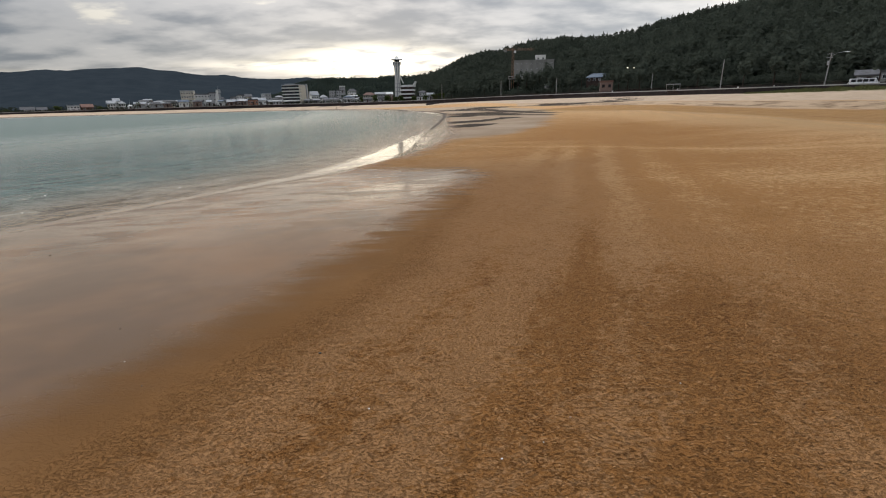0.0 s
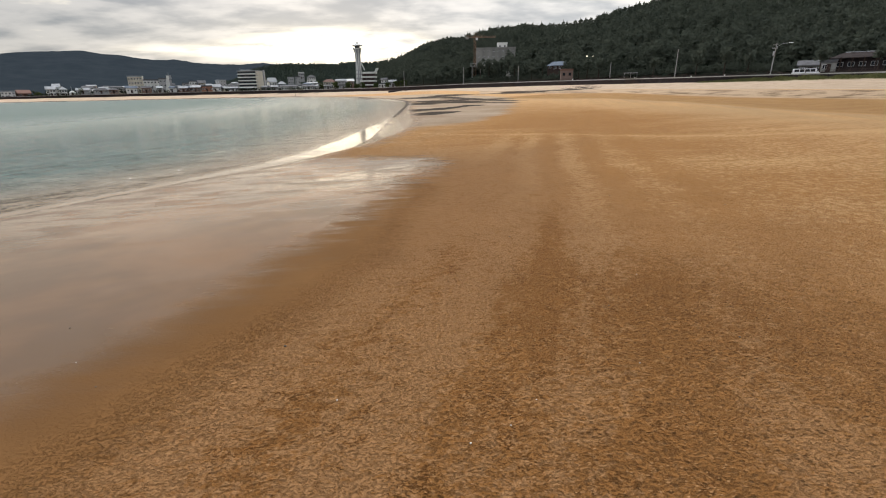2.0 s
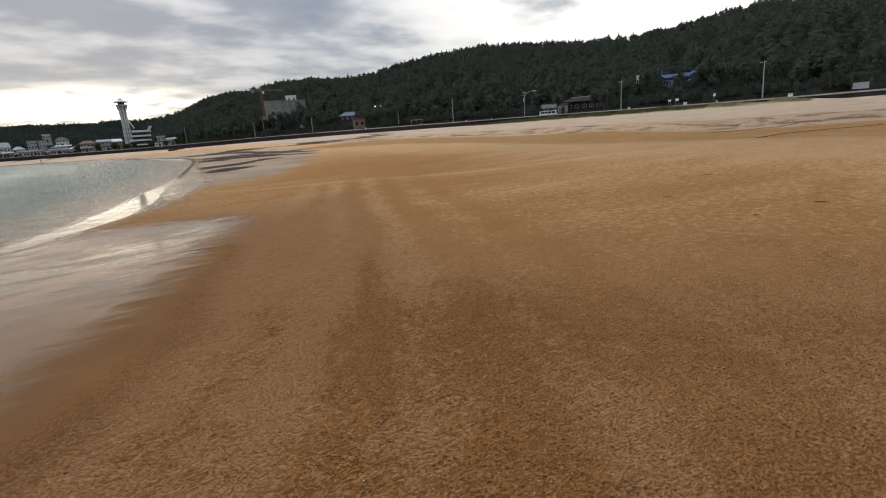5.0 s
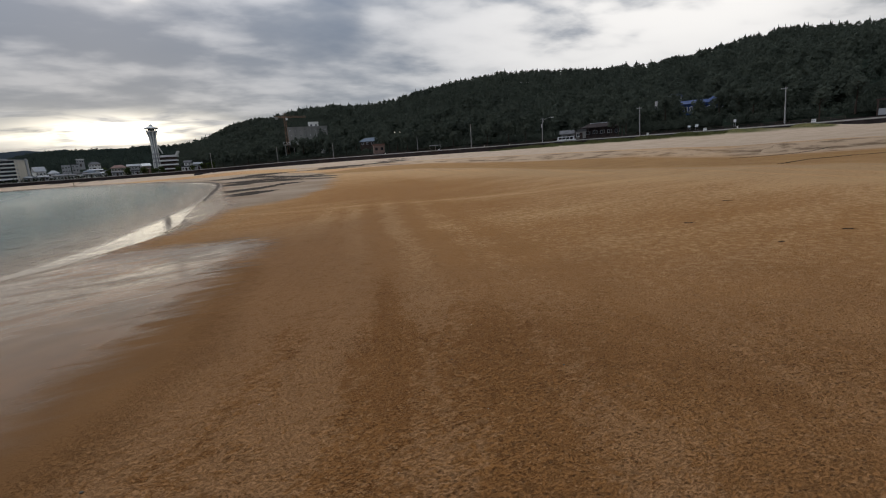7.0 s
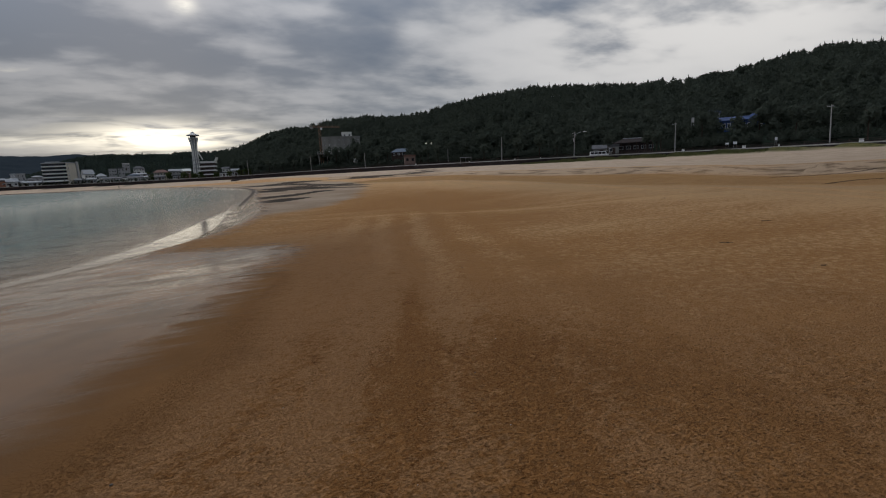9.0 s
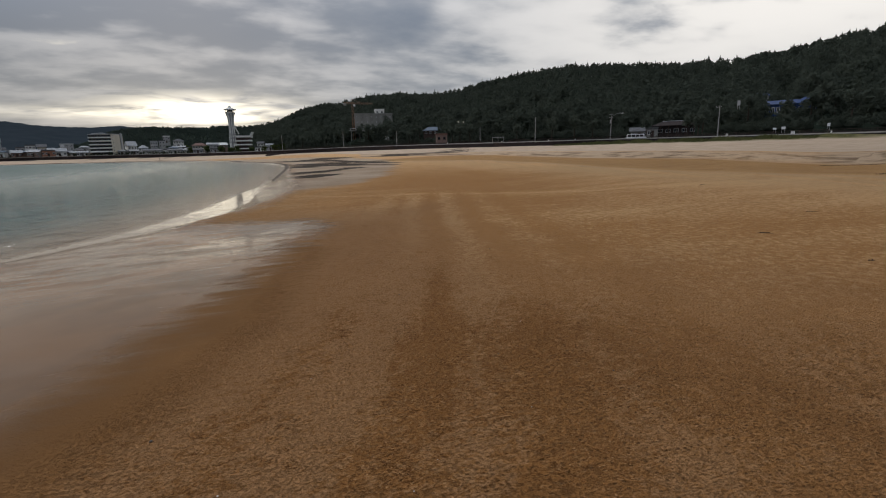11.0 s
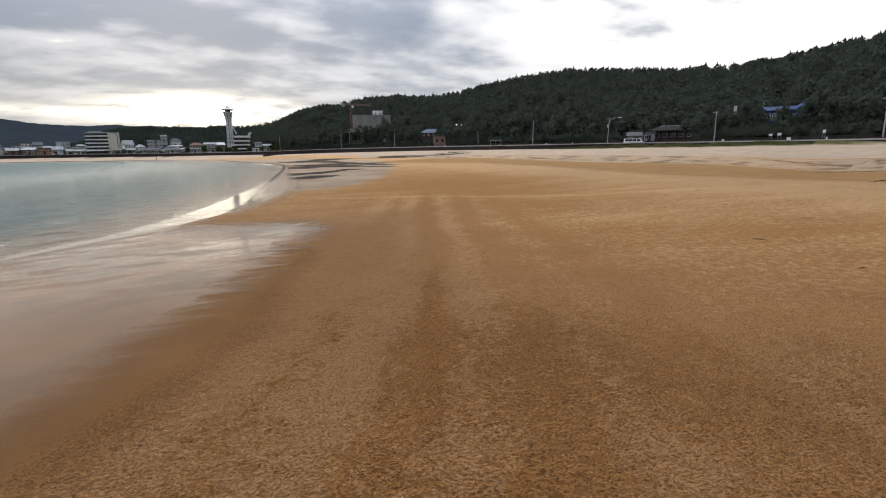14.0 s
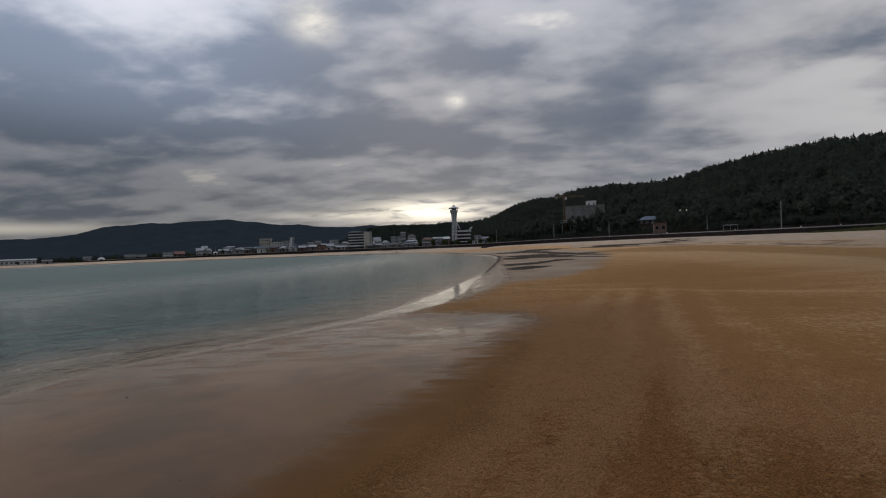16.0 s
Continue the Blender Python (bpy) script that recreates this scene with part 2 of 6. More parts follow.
def sand_material():
    m, nt, b = material("beach_sand")
    p = world_pos(nt)
    def attr(name):
        n = nt.nodes.new("ShaderNodeAttribute")
        n.attribute_name = name
        return n.outputs["Fac"]
    edge, wrack, dry, grass, land, silty, swale, crest, weed, band, drier, over, along = (attr(k) for k in ("edge", "wrack", "dry", "grass", "land", "silt", "swale", "crest", "weed", "band", "pale", "across", "along"))
    sep = nt.nodes.new("ShaderNodeSeparateXYZ")
    nt.links.new(p, sep.inputs[0])
    # bands that run with the shore, left by the falling tide
    drift = mathn(nt, "SUBTRACT", sep.outputs[0], mathn(nt, "MULTIPLY", sep.outputs[1], 0.345))
    bands = noisen(nt, comb(nt, drift, mathn(nt, "MULTIPLY", sep.outputs[1], 0.05)), 0.95, 3.0, 0.6, 0.15)
    blotch = noisen(nt, p, 0.35, 4.0, 0.6, 0.2)
    mp = nt.nodes.new("ShaderNodeMapping")
    mp.inputs["Scale"].default_value = (0.85, 1.25, 1.0)
    nt.links.new(p, mp.inputs[0])
    patches = mathn(nt, "ADD", mathn(nt, "MULTIPLY", noisen(nt, comb(nt, drift, mathn(nt, "MULTIPLY", sep.outputs[1], 0.16)), 0.9, 5.0, 0.62, 0.2), 0.6), mathn(nt, "MULTIPLY", noisen(nt, p, 1.1, 6.0, 0.76, 0.3), 0.4))
    lumps = noisen(nt, comb(nt, mathn(nt, "MULTIPLY", sep.outputs[0], 6.0), mathn(nt, "MULTIPLY", sep.outputs[1], 5.0)), 1.0, 6.0, 0.80, 0.4)
    crust = noisen(nt, mp.outputs[0], 11.0, 6.0, 0.72, 0.5)
    worms = noisen(nt, mp.outputs[0], 42.0, 5.0, 0.66, 0.5)
    grain = noisen(nt, p, 42.0, 3.0, 0.65)
    grit = noisen(nt, p, 260.0, 2.0, 0.6)
    # small burrows and drip pits, thickest on the higher sand; the shade inside is painted
    vor = nt.nodes.new("ShaderNodeTexVoronoi")
    nt.links.new(mp.outputs[0], vor.inputs["Vector"])
    vor.inputs["Scale"].default_value = 21.0
    lot = nt.nodes.new("ShaderNodeSeparateColor")
    nt.links.new(vor.outputs["Color"], lot.inputs[0])
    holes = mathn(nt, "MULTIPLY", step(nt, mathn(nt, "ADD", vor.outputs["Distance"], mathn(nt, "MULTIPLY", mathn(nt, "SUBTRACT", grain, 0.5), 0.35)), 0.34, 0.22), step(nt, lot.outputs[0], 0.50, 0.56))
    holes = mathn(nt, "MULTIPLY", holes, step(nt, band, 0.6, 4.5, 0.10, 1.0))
    # how much of the surface has dried to a pale crust
    amount = mathn(nt, "ADD", mathn(nt, "MULTIPLY", bands, 0.55), mathn(nt, "MULTIPLY", blotch, 0.45))
    # swaths left by successive waves, side by side along the film's edge
    across = mathn(nt, "ADD", band, mathn(nt, "MULTIPLY", mathn(nt, "SUBTRACT", noisen(nt, p, 0.55, 4.0, 0.6, 0.3), 0.5), 1.0))
    swath = 0.0
    for centre, half, much in ((0.40, 0.50, 0.75), (1.10, 0.25, -0.30), (1.68, 0.42, 0.85), (2.45, 0.36, -0.80), (3.10, 0.45, 0.70), (3.90, 0.42, -0.6), (4.7, 0.40, 0.15), (5.6, 0.45, -0.4)):
        k = mathn(nt, "DIVIDE", mathn(nt, "SUBTRACT", across, centre), half)
        swath = mathn(nt, "ADD", swath, mathn(nt, "MULTIPLY", mathn(nt, "POWER", 2.718, mathn(nt, "MULTIPLY", mathn(nt, "MULTIPLY", k, k), -1.0)), much))
    swath = mathn(nt, "MULTIPLY", swath, step(nt, sep.outputs[1], 27.0, 19.0))
    amount = mathn(nt, "ADD", mathn(nt, "ADD", amount, step(nt, sep.outputs[1], 4.5, 9.0, 0.0, 0.10)), mathn(nt, "MULTIPLY", swath, 0.13))
    amount = mathn(nt, "ADD", amount, mathn(nt, "MULTIPLY", step(nt, mathn(nt, "ADD", sep.outputs[0], mathn(nt, "MULTIPLY", sep.outputs[1], 0.6)), 4.0, 12.0), 0.19))
    thr = step(nt, mathn(nt, "ADD", amount, mathn(nt, "ADD", mathn(nt, "MULTIPLY", mathn(nt, "SUBTRACT", patches, 0.5), 0.45), mathn(nt, "MULTIPLY", mathn(nt, "SUBTRACT", lumps, 0.5), 0.40))), 0.34, 0.66, 0.61, 0.42)
    patch = mathn(nt, "SUBTRACT", mathn(nt, "ADD", mathn(nt, "MULTIPLY", crust, 0.8), mathn(nt, "MULTIPLY", grain, 0.2)), thr)
    dried = step(nt, patch, -0.06, 0.075)
    near_wet = step(nt, mathn(nt, "ADD", mathn(nt, "ADD", band, mathn(nt, "MULTIPLY", mathn(nt, "SUBTRACT", blotch, 0.5), 0.7)), mathn(nt, "ADD", mathn(nt, "MULTIPLY", mathn(nt, "SUBTRACT", crust, 0.5), 0.9), mathn(nt, "ADD", step(nt, sep.outputs[1], 11.0, 18.5, 0.0, 14.0), step(nt, sep.outputs[1], 5.0, 10.0, 0.0, 0.55)))), -0.55, 0.75)
    dried = mathn(nt, "MULTIPLY", dried, near_wet)
    damp = mixc(nt, step(nt, blotch, 0.3, 0.7), (0.232, 0.098, 0.029), (0.288, 0.126, 0.039))
    pale = mixc(nt, step(nt, grain, 0.3, 0.7), (0.360, 0.185, 0.082), (0.450, 0.250, 0.122))
    col = mixc(nt, mathn(nt, "MULTIPLY", mathn(nt, "ADD", mathn(nt, "MULTIPLY", dried, step(nt, band, 3.0, 7.0, 1.0, 0.62)), step(nt, band, 3.0, 7.0, 0.0, 0.26)), 0.60), damp, pale)
    # shade inside the pits and holes, put into the colour as dark brown
    pit_shade = mathn(nt, "MULTIPLY", step(nt, mathn(nt, "ADD", worms, mathn(nt, "MULTIPLY", mathn(nt, "SUBTRACT", noisen(nt, p, 2.6, 5.0, 0.7, 0.4), 0.5), 0.68)), 0.42, 0.36), mathn(nt, "MULTIPLY", step(nt, near_wet, 0.3, 1.0), step(nt, dried, 0.1, 0.9, 1.0, 0.55)))
    pit_shade = mathn(nt, "MULTIPLY", pit_shade, step(nt, band, 2.0, 6.0, 1.0, 0.55))
    col = mixc(nt, mathn(nt, "MULTIPLY", pit_shade, 0.46), col, (0.082, 0.039, 0.015))
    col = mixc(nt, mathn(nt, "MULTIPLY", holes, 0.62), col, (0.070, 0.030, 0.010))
    # damp margin beside the film of water
    margin = mathn(nt, "MULTIPLY", mathn(nt, "SUBTRACT", 1.0, near_wet), step(nt, sep.outputs[1], 18.0, 14.0))
    col = mixc(nt, mathn(nt, "MULTIPLY", margin, 0.92), col, mixc(nt, step(nt, blotch, 0.3, 0.7), (0.138, 0.069, 0.027), (0.180, 0.092, 0.037)))
    # the higher flat is drier, and further off its colour is lifted for grazing light: deep orange where it stays damp,
    # pale where the wind has dried it
    high = step(nt, mathn(nt, "ADD", mathn(nt, "ADD", sep.outputs[1], mathn(nt, "MULTIPLY", sep.outputs[0], 0.95)), mathn(nt, "MULTIPLY", blotch, 8.0)), 8.0, 23.0)
    high = mathn(nt, "MULTIPLY", high, mathn(nt, "MAXIMUM", step(nt, band, 0.2, 5.5, 0.0, 1.0), step(nt, sep.outputs[1], 14.0, 24.0)))
    wind = noisen(nt, comb(nt, mathn(nt, "MULTIPLY", sep.outputs[0], 0.16), mathn(nt, "MULTIPLY", sep.outputs[1], 0.42)), 1.0, 6.0, 0.68, 0.5)
    bare = step(nt, mathn(nt, "ADD", mathn(nt, "ADD", mathn(nt, "MULTIPLY", drier, 0.30), mathn(nt, "MULTIPLY", swath, 0.19)), mathn(nt, "ADD", mathn(nt, "MULTIPLY", wind, 0.45), mathn(nt, "ADD", mathn(nt, "MULTIPLY", lumps, 1.15), mathn(nt, "MULTIPLY", crust, 0.30)))), 0.91, 1.15)
    col = mixc(nt, mathn(nt, "MULTIPLY", high, 0.88), col, mixc(nt, bare, (0.440, 0.210, 0.070), (0.70, 0.422, 0.204)))
    # the same painted pit shade on the higher flat
    col = mixc(nt, mathn(nt, "MULTIPLY", mathn(nt, "MULTIPLY", mathn(nt, "MAXIMUM", pit_shade, holes), high), 0.55), col, (0.11, 0.048, 0.015))
    hollow = mixc(nt, step(nt, blotch, 0.3, 0.7), (0.33, 0.172, 0.062), (0.42, 0.230, 0.090))
    col = mixc(nt, mathn(nt, "MULTIPLY", swale, 0.85), col, hollow)
    col = mixc(nt, mathn(nt, "MULTIPLY", mathn(nt, "MULTIPLY", crest, step(nt, bands, 0.3, 0.6)), 0.75), col, (0.47, 0.31, 0.165))
    # pale silt over the low tongue between pool and sea
    tongue = mathn(nt, "MULTIPLY", step(nt, edge, 5.0, 0.3), mathn(nt, "MULTIPLY", step(nt, sep.outputs[1], 13.0, 19.0), step(nt, sep.outputs[1], 60.0, 40.0)))
    col = mixc(nt, mathn(nt, "MULTIPLY", tongue, step(nt, patches, 0.40, 0.62, 0.0, 0.55)), col, (0.46, 0.290, 0.150))
    # dry upper beach
    upper = mixc(nt, step(nt, blotch, 0.3, 0.7), (0.50, 0.375, 0.27), (0.60, 0.465, 0.345))
    col = mixc(nt, step(nt, mathn(nt, "ADD", dry, mathn(nt, "MULTIPLY", mathn(nt, "SUBTRACT", patches, 0.5), 0.35)), 0.12, 0.55), col, upper)
    # wrack band: streaks of weed and grey silt
    streaks = noisen(nt, comb(nt, mathn(nt, "MULTIPLY", along, 0.13), mathn(nt, "MULTIPLY", over, 6.0)), 1.0, 5.0, 0.66, 0.3)
    silt = mixc(nt, step(nt, streaks, 0.36, 0.54), (0.13, 0.095, 0.070), (0.54, 0.40, 0.28))
    col = mixc(nt, mathn(nt, "MULTIPLY", wrack, 0.85), col, silt)
    flat = mixc(nt, step(nt, noisen(nt, p, 0.12, 4.0, 0.6, 0.3), 0.35, 0.65), (0.38, 0.285, 0.205), (0.51, 0.405, 0.31))
    col = mixc(nt, mathn(nt, "MULTIPLY", step(nt, mathn(nt, "ADD", silty, mathn(nt, "MULTIPLY", mathn(nt, "SUBTRACT", wind, 0.5), 1.5)), 0.25, 0.75), 0.9), col, flat)
    bow = mathn(nt, "SUBTRACT", sep.outputs[0], 6.0)
    bow = mathn(nt, "ADD", sep.outputs[1], mathn(nt, "MULTIPLY", mathn(nt, "MULTIPLY", bow, bow), 0.10))
    smear = noisen(nt, comb(nt, mathn(nt, "MULTIPLY", sep.outputs[0], 0.085), mathn(nt, "MULTIPLY", bow, 0.15)), 1.0, 5.0, 0.68, 0.4)
    dark = step(nt, mathn(nt, "ADD", mathn(nt, "MULTIPLY", weed, 0.32), mathn(nt, "MULTIPLY", smear, 1.0)), 0.675, 0.715)
    col = mixc(nt, mathn(nt, "MULTIPLY", dark, 0.95), col, (0.045, 0.034, 0.026))
    # wet sand: darker, smooth
    jitter = mathn(nt, "MULTIPLY", mathn(nt, "SUBTRACT", noisen(nt, comb(nt, mathn(nt, "MULTIPLY", sep.outputs[0], 0.7), mathn(nt, "MULTIPLY", sep.outputs[1], 4.2)), 1.0, 4.0, 0.6, 0.4), 0.5), 3.4)
    wet = step(nt, mathn(nt, "ADD", edge, mathn(nt, "MULTIPLY", jitter, step(nt, sep.outputs[1], 4.5, 9.0, 0.30, 1.0))), 1.0, -0.45)
    wetc = mixc(nt, step(nt, blotch, 0.36, 0.64), (0.108, 0.060, 0.030), (0.172, 0.089, 0.041))
    col = mixc(nt, wet, col, wetc)
    turf = mixc(nt, step(nt, noisen(nt, p, 0.8, 4.0, 0.65), 0.35, 0.65), (0.05, 0.065, 0.02), (0.15, 0.14, 0.05))
    col = mixc(nt, grass, col, turf)
    earth = mixc(nt, step(nt, blotch, 0.3, 0.7), (0.07, 0.065, 0.06), (0.13, 0.12, 0.11))
    col = mixc(nt, land, col, earth)
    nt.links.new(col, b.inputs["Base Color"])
    dull = nt.nodes.new("ShaderNodeMix")
    dull.data_type = "FLOAT"
    nt.links.new(mathn(nt, "MAXIMUM", mathn(nt, "MAXIMUM", wet, dark), mathn(nt, "MAXIMUM", pit_shade, margin)), dull.inputs[0])
    dull.inputs[2].default_value, dull.inputs[3].default_value = 0.10, 0.0
    nt.links.new(dull.outputs[0], b.inputs["Sheen Weight"])
    b.inputs["Sheen Roughness"].default_value = 0.45
    b.inputs["Sheen Tint"].default_value = (1.0, 0.68, 0.36, 1)
    film = noisen(nt, comb(nt, mathn(nt, "MULTIPLY", sep.outputs[0], 0.6), mathn(nt, "MULTIPLY", sep.outputs[1], 1.6)), 0.9, 4.0, 0.6, 0.3)
    sheen = mathn(nt, "ADD", 0.035, mathn(nt, "MULTIPLY", step(nt, film, 0.42, 0.62), 0.22))
    mixr = nt.nodes.new("ShaderNodeMix")
    mixr.data_type = "FLOAT"
    nt.links.new(wet, mixr.inputs[0])
    mixr.inputs[2].default_value = 0.7
    nt.links.new(sheen, mixr.inputs[3])
    nt.links.new(mixr.outputs[0], b.inputs["Roughness"])
    spec = nt.nodes.new("ShaderNodeMix")
    spec.data_type = "FLOAT"
    nt.links.new(wet, spec.inputs[0])
    spec.inputs[2].default_value, spec.inputs[3].default_value = 0.02, 0.040
    nt.links.new(spec.outputs[0], b.inputs["Specular IOR Level"])
    # relief: crust edges, pits, grains; the wet sand is nearly flat
    rel = mathn(nt, "ADD", mathn(nt, "ADD", mathn(nt, "MULTIPLY", crust, 0.8), mathn(nt, "MULTIPLY", step(nt, worms, 0.38, 0.50), 0.9)), mathn(nt, "ADD", mathn(nt, "ADD", mathn(nt, "MULTIPLY", grain, 0.40), mathn(nt, "MULTIPLY", lumps, 1.1)), mathn(nt, "SUBTRACT", mathn(nt, "MULTIPLY", grit, 0.10), mathn(nt, "MULTIPLY", holes, 0.30))))
    rel = mathn(nt, "MULTIPLY", mathn(nt, "MULTIPLY", mathn(nt, "SUBTRACT", rel, 1.85), mathn(nt, "SUBTRACT", 1.0, wet)), step(nt, near_wet, 0.0, 1.0, 0.06, 1.0))
    film_rip = noisen(nt, comb(nt, mathn(nt, "MULTIPLY", sep.outputs[0], 0.55), mathn(nt, "MULTIPLY", sep.outputs[1], 3.6)), 1.0, 5.0, 0.66, 0.5)
    rel = mathn(nt, "ADD", rel, mathn(nt, "MULTIPLY", mathn(nt, "MULTIPLY", mathn(nt, "SUBTRACT", film_rip, 0.5), wet), step(nt, sep.outputs[1], 7.0, 13.0, 0.06, 0.22)))
    bump(nt, b, rel, 0.040, 1.0)
    return m


SAND = sand_material()


def water_material():
    m, nt, b = material("sea_water")
    p = world_pos(nt)
    n = nt.nodes.new("ShaderNodeAttribute")
    n.attribute_name = "shore"
    deep = n.outputs["Fac"]
    n = nt.nodes.new("ShaderNodeAttribute")
    n.attribute_name = "out"
    out = n.outputs["Fac"]          # distance beyond the line where the ripples end in a still film
    sep = nt.nodes.new("ShaderNodeSeparateXYZ")
    nt.links.new(p, sep.inputs[0])
    tone = noisen(nt, p, 0.05, 3.0, 0.6)
    sea = mixc(nt, step(nt, tone, 0.3, 0.7), (0.062, 0.112, 0.102), (0.078, 0.130, 0.117))
    shallow = (0.165, 0.112, 0.066)
    nt.links.new(mixc(nt, step(nt, mathn(nt, "ADD", out, mathn(nt, "MULTIPLY", tone, 2.0)), 0.2, 8.0), shallow, sea), b.inputs["Base Color"])
    nt.links.new(mathn(nt, "ADD", step(nt, out, -0.3, 0.5, 0.05, 0.09), step(nt, out, 8.0, 60.0, 0.0, 0.34)), b.inputs["Roughness"])
    b.inputs["Specular IOR Level"].default_value = 0.10
    b.inputs["IOR"].default_value = 1.33
    w1 = noisen(nt, p, 0.7, 4.0, 0.6, 0.3)
    w2 = noisen(nt, p, 4.5, 3.0, 0.6)
    rip = noisen(nt, comb(nt, mathn(nt, "MULTIPLY", deep, 0.55), mathn(nt, "MULTIPLY", sep.outputs[1], 0.10)), 1.0, 4.0, 0.55, 0.4)
    calm = mathn(nt, "MULTIPLY", step(nt, out, -0.4, 0.6, 0.05, 1.0), step(nt, out, 0.0, 7.0, 0.45, 1.0))
    swell = noisen(nt, comb(nt, mathn(nt, "MULTIPLY", deep, 0.16), mathn(nt, "MULTIPLY", sep.outputs[1], 0.035)), 1.0, 3.0, 0.5, 0.3)
    h = mathn(nt, "ADD", mathn(nt, "ADD", mathn(nt, "MULTIPLY", w1, 0.95), mathn(nt, "MULTIPLY", swell, 1.0)), mathn(nt, "ADD", mathn(nt, "MULTIPLY", w2, 0.2), mathn(nt, "MULTIPLY", rip, 1.0)))
    chop = noisen(nt, comb(nt, mathn(nt, "MULTIPLY", sep.outputs[0], 0.50), mathn(nt, "MULTIPLY", sep.outputs[1], 0.24)), 1.0, 3.0, 0.6, 0.3)
    h = mathn(nt, "ADD", h, mathn(nt, "MULTIPLY", mathn(nt, "SUBTRACT", chop, 0.5), step(nt, sep.outputs[1], 20.0, 45.0, 0.0, 0.7)))
    film_rip = noisen(nt, comb(nt, mathn(nt, "MULTIPLY", sep.outputs[0], 0.55), mathn(nt, "MULTIPLY", sep.outputs[1], 1.3)), 1.0, 5.0, 0.66, 0.5)
    thin = mathn(nt, "MULTIPLY", mathn(nt, "SUBTRACT", film_rip, 0.5), step(nt, out, 0.6, -0.4, 0.0, 0.018))
    bump(nt, b, mathn(nt, "ADD", mathn(nt, "MULTIPLY", mathn(nt, "SUBTRACT", h, 1.6), calm), thin), 0.55, 1.0)
    return m


WATER = water_material()


# ================= mesh helpers =================
def part(name, bm, mat, parent=None, label="", smooth=False):
    me = bpy.data.meshes.new(name)
    bm.to_mesh(me)
    bm.free()
    for k in (mat if isinstance(mat, (list, tuple)) else [mat]):
        me.materials.append(k)
    if smooth:
        for poly in me.polygons:
            poly.use_smooth = True
    ob = new(name, me)
    if parent is not None:
        ob.parent = parent
    if label:
        tagged(ob, label)
    return ob


def piece(name, me, parent, m):
    """One more part on shared mesh data."""
    ob = new(name, me)
    ob.parent = parent
    ob.matrix_basis = m
    return ob


def thing(name, label, category, m=None, group="", kind=""):
    ob = new(name)
    ob.empty_display_size = 0.2
    if m is not None:
        ob.matrix_basis = m
    return tagged(ob, label, category, group, kind)


def box(bm, x0, x1, y0, y1, z0, z1, mat=0, bevel=0.0):
    vs = [bm.verts.new(c) for c in ((x0, y0, z0), (x1, y0, z0), (x1, y1, z0), (x0, y1, z0), (x0, y0, z1), (x1, y0, z1), (x1, y1, z1), (x0, y1, z1))]
    fs = []
    for q in ((3, 2, 1, 0), (4, 5, 6, 7), (0, 1, 5, 4), (1, 2, 6, 5), (2, 3, 7, 6), (3, 0, 4, 7)):
        f = bm.faces.new([vs[i] for i in q])
        f.material_index = mat
        fs.append(f)
    if bevel:
        bmesh.ops.bevel(bm, geom=list({e for f in fs for e in f.edges}), offset=bevel, segments=1, affect="EDGES")
    return vs


def rod(bm, a, b, r0, r1=None, n=8, cap=True, mat=0):
    a, b = Vector(a), Vector(b)
    r1 = r0 if r1 is None else r1
    q = (b - a).to_track_quat("Z", "Y")
    rings = []
    for c, r in ((a, r0), (b, r1)):
        rings.append([bm.verts.new(c + q @ Vector((r * math.cos(2 * math.pi * i / n), r * math.sin(2 * math.pi * i / n), 0))) for i in range(n)])
    for i in range(n):
        f = bm.faces.new((rings[0][i], rings[0][(i + 1) % n], rings[1][(i + 1) % n], rings[1][i]))
        f.material_index = mat
    if cap:
        bm.faces.new(rings[0][::-1]).material_index = mat
        bm.faces.new(rings[1]).material_index = mat


def lathe(bm, profile, n=24, mat=0):
    rings = []
    for r, z in profile:
        rings.append([bm.verts.new((r * math.cos(2 * math.pi * i / n), r * math.sin(2 * math.pi * i / n), z)) for i in range(n)])
    for a, b in zip(rings, rings[1:]):
        for i in range(n):
            bm.faces.new((a[i], a[(i + 1) % n], b[(i + 1) % n], b[i])).material_index = mat
    bm.faces.new(rings[0][::-1]).material_index = mat
    bm.faces.new(rings[-1]).material_index = mat


def mesh_np(name, verts, faces, mat, smooth=False):
    """A mesh from numpy arrays; faces all of one size."""
    me = bpy.data.meshes.new(name)
    k = faces.shape[1]
    me.vertices.add(len(verts))
    me.vertices.foreach_set("co", np.ascontiguousarray(verts, np.float32).ravel())
    me.loops.add(faces.size)
    me.loops.foreach_set("vertex_index", np.ascontiguousarray(faces, np.int32).ravel())
    me.polygons.add(len(faces))
    me.polygons.foreach_set("loop_start", np.arange(0, faces.size, k, dtype=np.int32))
    me.polygons.foreach_set("loop_total", np.full(len(faces), k, np.int32))
    me.polygons.foreach_set("use_smooth", np.full(len(faces), smooth))
    me.update(calc_edges=True)
    me.materials.append(mat)
    return me


def grid_faces(nu, nv):
    i = np.arange(nu * nv).reshape(nu, nv)
    return np.stack([i[:-1, :-1], i[1:, :-1], i[1:, 1:], i[:-1, 1:]], -1).reshape(-1, 4)


